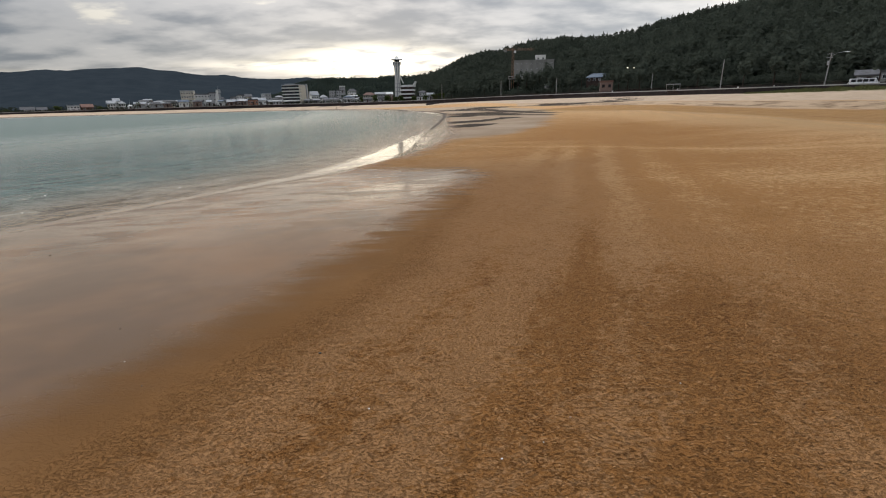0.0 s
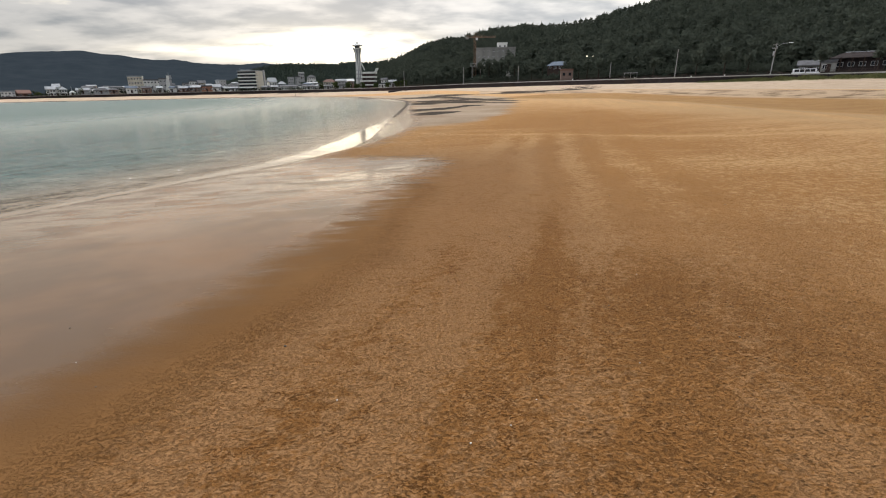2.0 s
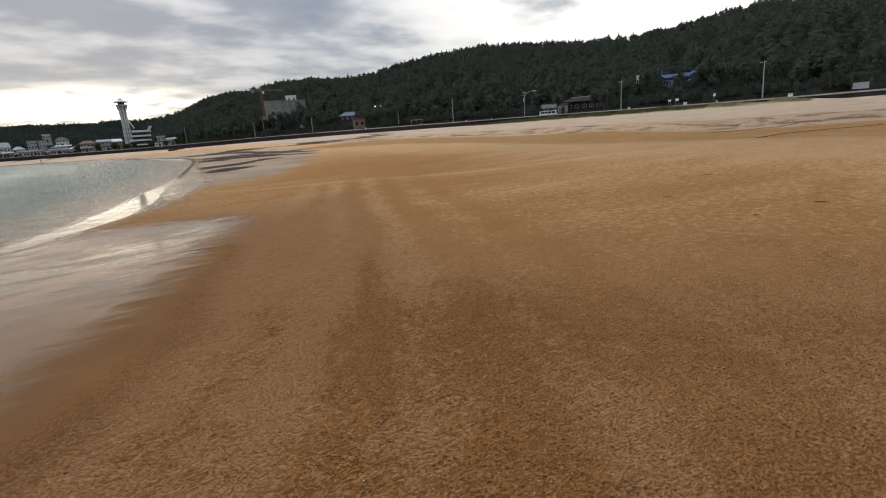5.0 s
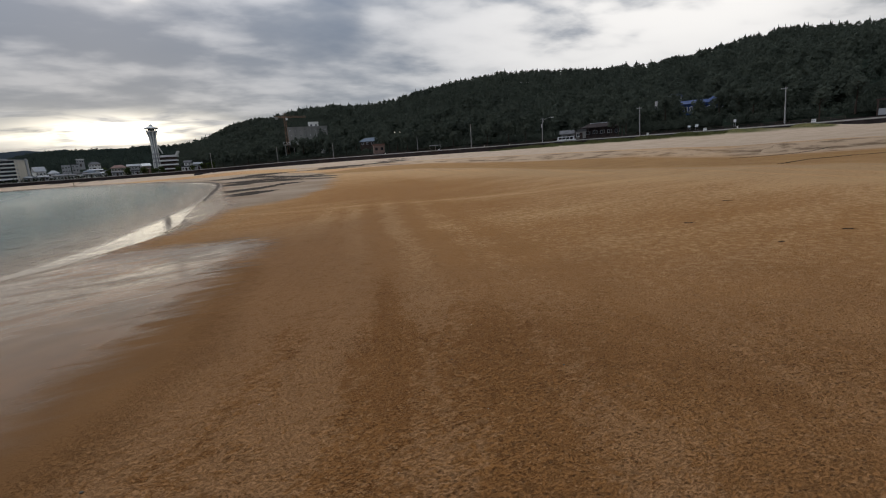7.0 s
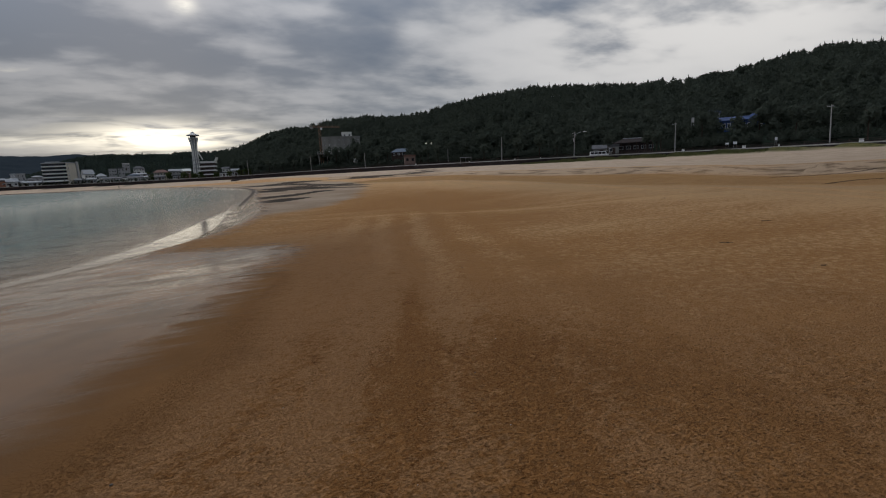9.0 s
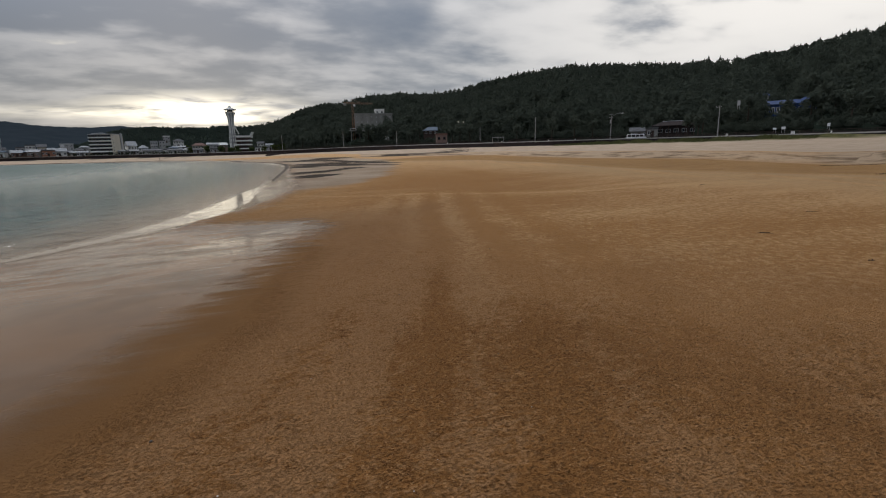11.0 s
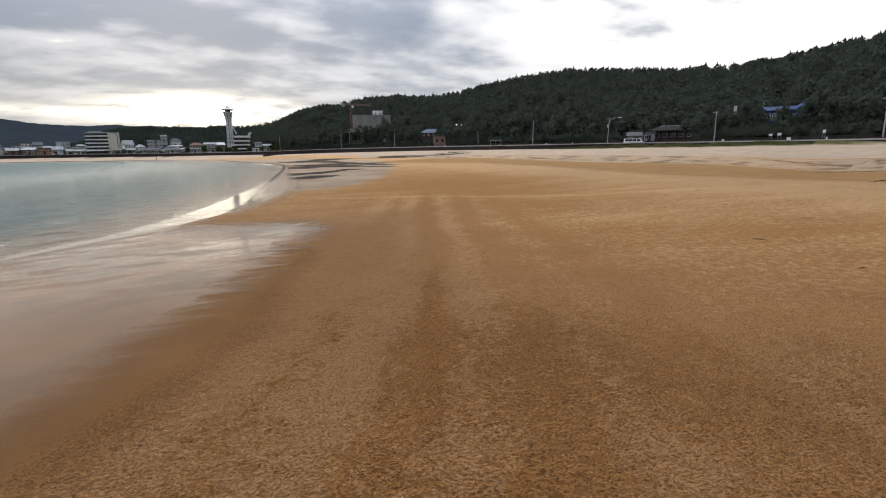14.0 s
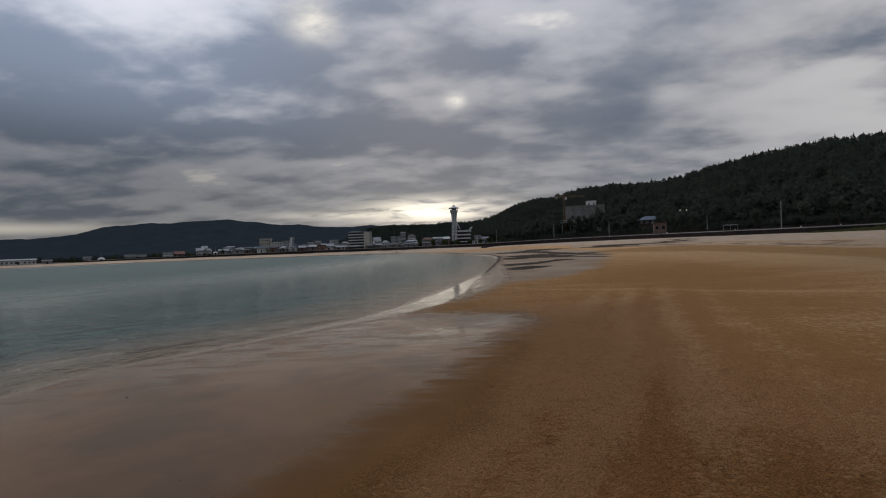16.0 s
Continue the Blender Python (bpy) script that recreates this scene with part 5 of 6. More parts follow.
house("beige house with a grey roof", -21.1, 425, 4.0, 4.8, 7, 6.4, CREAM, ROOFG, "gable", 2, 3, 0, "house", T)
house("restaurant with an orange sign front", -20.7, 400, 4.0, 7.0, 7, 3.6, ORANGE, ROOFG, "flat", 1, 4, 0, "restaurant", T)
house("low pink shop by the far beach", -21.8, 398, 4.0, 5.5, 6, 2.9, PLASTER_PINK, ROOFW, "shed", 1, 4, 0, "shop", T)
house("narrow grey block with a roof tank", -19.1, 425, 4.0, 5.2, 8, 8.0, GREYW, GREYW, "flat", 4, 2, 20, "apartment_block", T, side=2)
house("white hall with a pale sheet roof", -19.9, 402, 3.9, 7.5, 7, 3.2, WHITE, ROOFW, "gable", 1, 4, 0, "hall", T)
house("white low kiosk by the beach", -18.2, 396, 3.9, 6.0, 5, 2.2, WHITE, ROOFW, "shed", 1, 4, 0, "kiosk", T)
house("low brick shop by the far beach", -22.9, 399, 3.9, 5.2, 6, 2.6, BRICKW, ROOFW, "gable", 1, 3, 0, "shop", T)
house("white house with a steep white gable", -14.1, 415, 4.0, 5.6, 8, 6.4, WHITE, ROOFW, "gable", 2, 3, 12, "house", T, rise=3.2)
house("white house with a hipped roof", -13.2, 410, 4.0, 6.2, 7, 4.6, WHITE, ROOFW, "hip", 2, 3, 0, "house", T)
house("grey block with a stepped roof", -12.2, 430, 4.0, 5.0, 8, 9.5, GREYW, GREYW, "flat", 4, 3, 0, "apartment_block", T)
house("grey narrow block beside it", -11.5, 432, 4.0, 4.2, 8, 10.2, GREYW, ROOFG, "flat", 4, 2, 0, "apartment_block", T)
house("house half hidden on the slope", -11.05, 520, 15.0, 5.6, 7, 5.6, GREYW, WHITE, "flat", 2, 3, 0, "house", T)
house("white house on the slope", -10.0, 480, 10.5, 8.0, 7, 4.6, WHITE, ROOFG, "hip", 2, 4, 0, "house", T)
house("white terrace with three bays", -10.0, 440, 6.0, 9.0, 6, 3.6, WHITE, ROOFW, "shed", 1, 5, 0, "terrace", T)
house("long white shop row along the beach", -12.4, 398, 4.0, 12, 6, 2.6, WHITE, ROOFG, "shed", 1, 7, 0, "shop_row", T)
house("low white shop row by the beach", -10.4, 396, 4.1, 9, 6, 2.4, WHITE, ROOFG, "shed", 1, 6, 0, "shop_row", T)
house("grey shop with a pale front", -14.0, 397, 4.0, 5, 6, 2.6, GREYW, ROOFW, "shed", 1, 3, 0, "shop", T)
house("long house with a red tiled roof", -8.1, 392, 5.2, 9.0, 7, 4.2, CREAM, ROOFR, "hip", 2, 5, 0, "house", T)
house("long house with a pale roof", -6.8, 398, 5.2, 8.0, 7, 5.0, GREYW, ROOFW, "gable", 2, 4, 0, "house", T, rise=1.4)
house("pink gabled house below the tower", -5.7, 385, 4.6, 4.4, 6, 5.0, PLASTER_PINK, WHITE, "gable", 2, 2, 10, "house", T)
house("low grey kiosk by the beach", -8.3, 380, 4.2, 6, 5, 2.2, GREYW, ROOFG, "shed", 1, 3, 0, "kiosk", T)
house("low dark shop by the tower", -6.6, 378, 4.3, 6.5, 5, 2.2, GREYW, ROOFG, "flat", 1, 4, 0, "shop", T)
house("white small shop under the tower", -2.2, 360, 4.4, 5.5, 5, 2.6, WHITE, ROOFG, "flat", 1, 3, 0, "shop", T)
house("grey small house among trees", -1.0, 372, 5.0, 5.0, 5, 3.4, GREYW, ROOFW, "gable", 1, 3, 10, "house", T)
house("white small house among trees", -2.0, 392, 6.0, 4.6, 5, 4.4, WHITE, ROOFG, "gable", 2, 2, -10, "house", T)

# small crowded houses between the larger ones
town = random.Random(17)
WALLS = [WHITE, CREAM, GREYW, CONCRETE, WHITE, PLASTER_PINK, WHITE, GREYW, GREYW]
ROOFS = [ROOFG, ROOFW, ROOFG, ROOFW, ROOFW, ROOFG, ROOFW, TINR]
WORDS = {ROOFG: "dark", WHITE: "white", CREAM: "cream", GREYW: "grey", CONCRETE: "bare concrete", BRICKW: "brick", PLASTER_PINK: "pinkish"}
TOPS = {ROOFG: "dark grey", ROOFW: "pale sheet", TINR: "blue tin"}
for i in range(58):
    az = -31.5 + 24.0 * (i + town.uniform(0, 1)) / 58
    row = i % 3
    d = max(404, math.hypot(*wall_height(az)[:2]) + 5) + 15 * row + town.uniform(-2, 3)
    w, h = town.uniform(2.6, 7.4), town.uniform(1.8, 3.3) + row * town.uniform(0.4, 1.5)
    wl, rf = town.choice(WALLS), town.choice(ROOFS)
    house(f"small {WORDS[wl]} town house with a {TOPS[rf]} roof", az, d, 4.0, w, town.uniform(4, 6), h, wl, rf, town.choice(("gable", "gable", "hip", "flat", "shed")), 1 if h < 3.6 else 2, max(2, int(w / 1.6)),
          town.uniform(-25, 25), "town_house", T, rise=town.uniform(0.7, 1.5), win=(0.8, 0.9))

# ---- houses along the wooded hill ----
CLEAR += [(*bearing(az, d)[:2], r) for az, d, r in ((8.7, 322, 6), (10.5, 318, 9), (12.2, 322, 8), (9.5, 304, 5), (11.2, 302, 5), (8.3, 308, 5),
          (17.6, 262, 6), (17.6, 250, 3), (18.6, 235, 5), (18.6, 226, 5), (23.4, 262, 3), (23.4, 252, 2.5), (25.3, 190, 4), (53.4, 192, 5), (55.2, 192, 4), (53.6, 184, 3), (51.8, 200, 3),
          (40.5, 176, 6), (42.4, 182, 7), (44.5, 184, 9), (43, 174, 4), (37.9, 174, 2), (53, 162, 3), (61.4, 146, 2), (68, 150, 3))]
house("unfinished concrete building with a blank wall, on the slope", 10.75, 322, 16.5, 24.5, 14, 9.6, CONCRETE, CONCRETE, "flat", 3, 8, 3, "concrete_building", door=False, win=(0.9, 0.5))
house("white plant room on the concrete building's roof", 11.45, 327, 26.3, 6.2, 6, 2.9, WHITE, WHITE, "flat", 1, 2, 3, "roof_plant_room", door=False)


def terrace(az, d, z, w):
    root = thing("building_terrace", "pale concrete terrace slab with columns below the building", "terrace", facing(az, d, z, 3))
    bm = bmesh.new()
    box(bm, -w / 2, w / 2, 0, 12, -0.5, 0, bevel=0.05)
    part("slab", bm, CONCRETE, root)
    for i in range(6):
        bm = bmesh.new()
        x = -w / 2 + 1 + (w - 2) * i / 5
        box(bm, x - 0.25, x + 0.25, 0.3, 0.8, -7.5, -0.5)
        part("column", bm, CONCRETE, root)
    for i in range(14):
        bm = bmesh.new()
        x = -w / 2 + 0.3 + (w - 0.6) * i / 13
        rod(bm, (x, 0.15, 0), (x, 0.15, 1.0), 0.05, 0.05, 5)
        part("railing_post", bm, LAMPW, root)
    bm = bmesh.new()
    rod(bm, (-w / 2, 0.15, 1.0), (w / 2, 0.15, 1.0), 0.06, 0.06, 5)
    part("rail", bm, LAMPW, root)


terrace(10.4, 310, 15.9, 27)


def tower_crane():
    root = thing("tower_crane", "orange tower crane with a short level jib", "crane", facing(8.4, 312, 14.5))
    h = 18.5
    bm = bmesh.new()
    for sx in (-0.6, 0.6):
        for sy in (-0.6, 0.6):
            rod(bm, (sx, sy, -6), (sx, sy, h), 0.16, 0.16, 5)
    for i in range(int(h / 1.2)):
        z, s = i * 1.2, 1 if i % 2 else -1
        rod(bm, (-0.6 * s, -0.6, z), (0.6 * s, -0.6, z + 1.2), 0.09, 0.09, 4)
        rod(bm, (-0.6 * s, 0.6, z), (0.6 * s, 0.6, z + 1.2), 0.09, 0.09, 4)
    part("mast", bm, CRANE, root)
    bm = bmesh.new()
    for s in (-0.45, 0.45):
        rod(bm, (-5.5, s, h - 0.9), (12.5, s, h - 1.3), 0.12, 0.10, 5)
    rod(bm, (-5.5, 0, h - 0.1), (12.5, 0, h - 0.8), 0.12, 0.08, 5)
    for i in range(18):
        rod(bm, (-5.5 + i, 0.45 if i % 2 else -0.45, h - 0.95), (-4.5 + i, 0, h - 0.15), 0.06, 0.06, 4)
    part("jib", bm, CRANE, root)
    bm = bmesh.new()
    box(bm, -5.6, -3.8, -0.6, 0.6, h - 2.0, h - 0.6, bevel=0.05)
    part("counterweight", bm, CONCRETE, root)
    bm = bmesh.new()
    box(bm, 0.5, 1.7, -0.9, 0.3, h - 2.6, h - 1.3, bevel=0.05)
    part("cab", bm, LAMPW, root)
    bm = bmesh.new()
    rod(bm, (0, 0, h), (0, 0, h + 1.6), 0.14, 0.05, 5)
    rod(bm, (0, 0, h + 1.5), (8, 0, h - 0.9), 0.04, 0.04, 4)
    rod(bm, (0, 0, h + 1.5), (-5, 0, h - 0.3), 0.04, 0.04, 4)
    part("tie_bars", bm, CRANE, root)


tower_crane()
house("small pink brick house with dark windows", 18.65, 232, 6.0, 5.2, 5, 3.3, PLASTER_PINK, BRICKW, "flat", 1, 2, 4, "house", door=False, frames=DARKW, win=(1.1, 1.3))
house("dark house with a grey-blue sheet roof among pines", 17.6, 260, 10.6, 10.0, 7, 2.0, DARKW, TINR, "hip", 1, 4, -6, "house", door=False)
house("pale hut among dark pines", 23.5, 258, 13.2, 3.0, 4, 2.2, CREAM, ROOFW, "gable", 1, 2, 15, "hut", door=False)
house("blue and white house with tall windows among pines", 53.5, 190, 10.4, 8.4, 8, 3.6, BLUEP, BLUEP, "gable", 1, 6, 0, "house", door=False, frames=LAMPW, win=(0.9, 1.7), rise=1.4)
house("blue-painted wing of the house among pines", 55.5, 190, 10.2, 5.4, 7, 3.8, BLUEP, BLUEP, "hip", 1, 3, 8, "house_wing", door=False, frames=LAMPW, win=(0.7, 1.4))
house("small blue-roofed house higher on the slope", 51.8, 200, 16.2, 4.4, 5, 1.6, GREYW, BLUEP, "hip", 1, 3, 0, "house", door=False, frames=LAMPW, win=(0.8, 0.9))


def shelter(az, d, z, w, label):
    root = thing("bus_shelter", label, "shelter", facing(az, d, z))
    bm = bmesh.new()
    box(bm, -w / 2, w / 2, -1.0, 1.0, 2.1, 2.3, bevel=0.03)
    part("roof", bm, ROOFW, root)
    for x in (-w / 2 + 0.2, 0, w / 2 - 0.2):
        bm = bmesh.new()
        box(bm, x - 0.06, x + 0.06, 0.8, 0.92, -0.3, 2.1)
        part("post", bm, STEEL, root)
    bm = bmesh.new()
    box(bm, -w / 2 + 0.3, w / 2 - 0.3, 0.3, 0.7, 0.4, 0.5)
    part("bench", bm, DARKW, root)


shelter(25.3, 188, 4.4, 4.6, "open roadside shelter with a flat pale roof")


def van(az, d, z, turn, label):
    root = thing("van", label, "van", facing(az, d, z, turn))
    bm = bmesh.new()
    box(bm, -3.1, 3.1, -0.95, 0.95, 0.45, 1.25, bevel=0.12)
    vs = box(bm, -3.0, 2.5, -0.9, 0.9, 1.2, 2.15, bevel=0.0)
    for v in vs[4:]:
        v.co.x *= 0.93
        v.co.y *= 0.9
    part("body", bm, LAMPW, root)
    for i, x in enumerate((-2.1, -0.9, 0.3, 1.5)):
        bm = bmesh.new()
        box(bm, x - 0.5, x + 0.5, -0.93, -0.86, 1.32, 1.95)
        part("window", bm, GLASS, root)
    for x in (-2.0, 2.0):
        for y in (-0.85, 0.85):
            bm = bmesh.new()
            rod(bm, (x, y - 0.12, 0.36), (x, y + 0.12, 0.36), 0.36, 0.36, 16)
            wh = part("wheel", bm, DARKW, root)
            bm = bmesh.new()
            rod(bm, (x, y - 0.14, 0.36), (x, y + 0.14, 0.36), 0.2, 0.2, 12)
            part("rim", bm, STEEL, wh)


van(40.6, 170, 3.75, 6, "white van parked behind the sea wall")


def pavilion(az, d, z):
    root = thing("seaside_restaurant", "dark timber restaurant with an upswept dark roof and pale-framed windows", "restaurant", facing(az, d, z, -4))
    w = 11.0
    bm = bmesh.new()
    box(bm, -w / 2, w / 2, 0, 7, -1.5, 3.0)
    part("wall", bm, WALLST, root)
    bm = bmesh.new()
    gable(bm, -w / 2, w / 2, 0, 7, 3.3, 1.5, 1.0, 3.0)
    part("roof", bm, WALLST, root)
    for x in (-w / 2 - 1.2, w / 2 + 1.2):
        bm = bmesh.new()
        rod(bm, (x, -1.2, 3.6), (x * 1.06, -1.6, 4.1), 0.16, 0.08, 6)
        part("eave_tip", bm, GREYW, root)
    bm = bmesh.new()
    rod(bm, (-w / 2 + 2.0, 3.5, 4.85), (w / 2 - 2.0, 3.5, 4.85), 0.14, 0.14, 6)
    part("ridge", bm, ROOFW, root)
    for i in range(6):
        bm = bmesh.new()
        x = -w / 2 - 0.8 + (w + 1.6) * i / 5
        box(bm, x - 0.12, x + 0.12, -1.0, -0.76, -1.5, 3.5)
        part("post", bm, DARKW, root)
    me = window_mesh(1.5, 1.2, ROOFW)
    for i in range(5):
        window(me, root, Matrix.Translation((-w / 2 + 1.6 + i * 2.45, -0.02, 1.6)))
    bm = bmesh.new()
    box(bm, -w / 2 - 1, w / 2 + 1, -1.3, 0, -1.6, -0.2)
    part("deck", bm, DARKW, root)


pavilion(44.2, 180, 5.3)
house("low grey concrete outhouse beside the restaurant", 40.9, 178, 4.6, 5.6, 5, 2.2, CONCRETE, ROOFG, "gable", 1, 3, 0, "outhouse")
house("grey-fronted kitchen annexe beside the restaurant", 42.2, 177, 5.0, 3.4, 5, 2.4, CONCRETE, ROOFG, "flat", 1, 2, 0, "annexe")


def gate_frame(az, d, z):
    root = thing("garden_gate_frame", "dark timber gate frame at the road", "gate", facing(az, d, z))
    for x in (-1.6, 1.6):
        bm = bmesh.new()
        box(bm, x - 0.15, x + 0.15, -0.15, 0.15, -0.5, 3.2)
        part("post", bm, DARKW, root)
    bm = bmesh.new()
    box(bm, -2.0, 2.0, -0.2, 0.2, 3.2, 3.5)
    part("lintel", bm, DARKW, root)
    bm = bmesh.new()
    box(bm, -1.4, 1.4, -0.05, 0.05, 0.0, 1.4)
    part("panel", bm, GREYW, root)


gate_frame(68.6, 146, 4.6)


def hillside_stair(az, d, z, rise):
    """A steep outdoor stair with rails."""
    root = thing("hillside_stair", "pale concrete stair with rails climbing the bank", "stairs", facing(az, d, z, 35))
    n = int(rise / 0.18)
    for i in range(n):
        bm = bmesh.new()
        box(bm, -0.30 * i - 0.32, -0.30 * i, -0.9, 0.9, 0.18 * i - 0.5, 0.18 * (i + 1), bevel=0.01)
        part("step", bm, CONCRETE, root)
    for y in (-0.85, 0.85):
        bm = bmesh.new()
        rod(bm, (0, y, 1.0), (-0.30 * n, y, rise + 1.0), 0.05, 0.05, 6)
        part("rail", bm, LAMPW, root)
        for i in range(0, n + 1, 6):
            bm = bmesh.new()
            rod(bm, (-0.30 * i, y, 0.18 * i - 0.2), (-0.30 * i, y, 0.18 * i + 1.0), 0.04, 0.04, 6)
            part("rail_post", bm, LAMPW, root)


hillside_stair(13.4, 286, 4.9, 5.0)



def slope_height(x, y):
    hit, p, *_ = bpy.data.objects["wooded_hill"].ray_cast(Vector((x, y, 90)), Vector((0, 0, -1)))
    return p.z if hit else 5.0


def lit_globe():
    m, nt, b = material("lit_lamp_globe")
    b.inputs["Base Color"].default_value = (0.8, 0.78, 0.72, 1)
    b.inputs["Emission Color"].default_value = (1.0, 0.92, 0.72, 1)
    b.inputs["Emission Strength"].default_value = 1.5
    return m


GLOBE = lit_globe()


def slope_lamp(az, d, z):
    """A post among the pines with a round lamp on it."""
    p = bearing(az, d)
    low = slope_height(p.x, p.y)
    root = thing("hillside_lamp", "small round white lamp on a thin post among the pines", "lamp", pose(p.x, p.y, low, 0, 0, -az), "lamps on the wooded slope")
    h = max(2.5, z - low)
    bm = bmesh.new()
    rod(bm, (0, 0, -0.4), (0, 0, h - 0.3), 0.06, 0.05, 6)
    part("post", bm, DARKW, root)
    bm = bmesh.new()
    bmesh.ops.create_icosphere(bm, subdivisions=2, radius=0.28)
    bmesh.ops.translate(bm, vec=(0, 0, h), verts=bm.verts)
    part("globe", bm, GLOBE, root, "lit white globe", smooth=True)
    CLEAR.append((p.x, p.y, 2.2))
    q = bearing(az, d - 5)
    CLEAR.append((q.x, q.y, 2.6))


slope_lamp(20.65, 256, 16.4)
slope_lamp(21.3, 256, 16.3)

# ================= woods and single trees =================
wood("pine_wood", "dense dark pine wood on the hillside", scatter(HILL, 7600, 11, 0.58), PINE, 21)
wood("hill_foot_scrub", "dark scrub and young trees along the foot of the wood", scatter(HILL, 6500, 14, 0.115, 0.0, 0), PINE, 23, 0.36)
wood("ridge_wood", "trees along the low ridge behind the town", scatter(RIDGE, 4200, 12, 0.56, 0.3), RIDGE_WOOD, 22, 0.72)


def tree_crown(seed, h, r, mat, n=260, leaf=0.55, low=0.5):
    rng = np.random.RandomState(seed)
    tri = []
    cl = [np.array([r * 0.55 * math.cos(i * 2.4) * rng.rand(), r * 0.55 * math.sin(i * 2.4) * rng.rand(), h * (low + (0.92 - low) * rng.rand())]) for i in range(9)]
    for i in range(n):
        c = cl[i % 9]
        v = rng.randn(3)
        v /= np.linalg.norm(v)
        p = c + v * np.array([0.5 * r, 0.5 * r, 0.16 * h]) * (0.6 + 0.5 * rng.rand())
        a, b = rng.randn(3), rng.randn(3)
        a, b = a / np.linalg.norm(a), b / np.linalg.norm(b)
        s = leaf * (0.6 + 0.8 * rng.rand())
        tri += [p - a * s, p + a * s, p + b * s * 1.2]
    tri = np.array(tri)
    return mesh_np("crown", tri, np.arange(len(tri)).reshape(-1, 3), mat)


def tree(name, label, category, seed, h, r, mat, low=0.5):
    rng = random.Random(seed)
    root = thing(name, label, category, Matrix.Translation((0, 0, -50)))
    bm = bmesh.new()
    a = Vector((0, 0, -1.0))
    for i in range(5):
        b = Vector((rng.uniform(-0.25, 0.25) * i * 0.4, rng.uniform(-0.25, 0.25) * i * 0.4, h * (i + 1) / 6))
        rod(bm, a, b, 0.22 * (1 - i / 7), 0.22 * (1 - (i + 1) / 7), 7, False)
        a = b
    for k in range(6):
        z, an = h * (0.4 + 0.08 * k), k * 2.4
        rod(bm, (0, 0, z), (r * 0.7 * math.cos(an), r * 0.7 * math.sin(an), z + h * 0.14), 0.08, 0.03, 5, False)
    part("trunk", bm, BARK, root)
    cr = new("crown", tree_crown(seed, h, r, mat, low=low))
    cr.parent = root
    return root


pine = tree("pine_tree", "dark pine with a bare trunk and layered crown", "tree", 5, 8.0, 2.6, PINE)
leafy = tree("shrub_tree", "small green broad-leaved tree between the houses", "tree", 6, 4.2, 2.3, LEAFY, 0.16)
rng = random.Random(4)
PINES = [(12.2, 288, 12.5), (12.6, 298, 14.0), (11.4, 292, 12.0), (10.0, 292, 10.5), (9.0, 290, 9.5), (12.9, 276, 9.0), (16.0, 250, 9.0), (19.9, 238, 7.0), (20.8, 232, 6.5),
         (22.0, 226, 6.0), (27.5, 196, 5.5), (31.5, 190, 5.5), (34.0, 186, 5.5), (47.0, 176, 6.5), (50.9, 182, 10.0), (57.6, 178, 9.5), (58.8, 170, 7.5), (64.0, 156, 5.5), (66.5, 158, 6.5),
         (2.5, 318, 5.2), (4.0, 312, 5.2), (5.2, 306, 5.2), (1.4, 330, 5.2), (-0.4, 345, 5.0), (14.8, 246, 6.0), (36.0, 180, 5.2),
         (45.6, 170, 4.8), (55.9, 182, 8.5), (41.6, 171, 4.8), (23.8, 246, 9.5), (10.8, 296, 11.0), (46.6, 168, 4.8)]
for i, (az, d, z) in enumerate(PINES):
    s = rng.uniform(0.7, 1.05)
    copy_thing(pine, pose(*bearing(az, d, z), 0, 0, rng.uniform(0, 360)) @ Matrix.Diagonal((s, s, s, 1)))
for i, (az, d, z) in enumerate([(-6.1, 356, 4.4), (-5.0, 358, 4.4), (-4.4, 352, 4.2), (-3.0, 350, 4.2), (-1.6, 352, 4.6), (-2.7, 378, 5), (-0.6, 356, 4.8), (0.2, 338, 5), (-5.2, 372, 4.6), (-7.4, 388, 5), (-9.0, 396, 5), (-12.9, 420, 4.5), (-15.0, 420, 4.2),
                                 (-17.9, 422, 4), (-20.2, 430, 4), (-23.3, 428, 4), (-28.9, 425, 4), (-31.4, 415, 3.5), (-34.6, 432, 2.2), (-37.8, 432, 1.8), (-41.4, 428, 1.5), (-44.6, 420, 1.2), (-9.4, 460, 8), (-7.0, 430, 6.5)]):
    s = rng.uniform(0.8, 1.2)
    copy_thing(leafy, pose(*bearing(az, d, z), 0, 0, rng.uniform(0, 360)) @ Matrix.Diagonal((s, s, s * 0.9, 1)))
for ob in (pine, leafy):
    for o in (*ob.children_recursive, ob):
        bpy.data.objects.remove(o)


# ================= weed, grass and pebbles on the beach =================
def drape(x, y):
    """The height of the sand at a place."""
    hit, p, *_ = ground.ray_cast(Vector((x, y, 60)), Vector((0, 0, -1)))
    return p.z if hit else 0.0


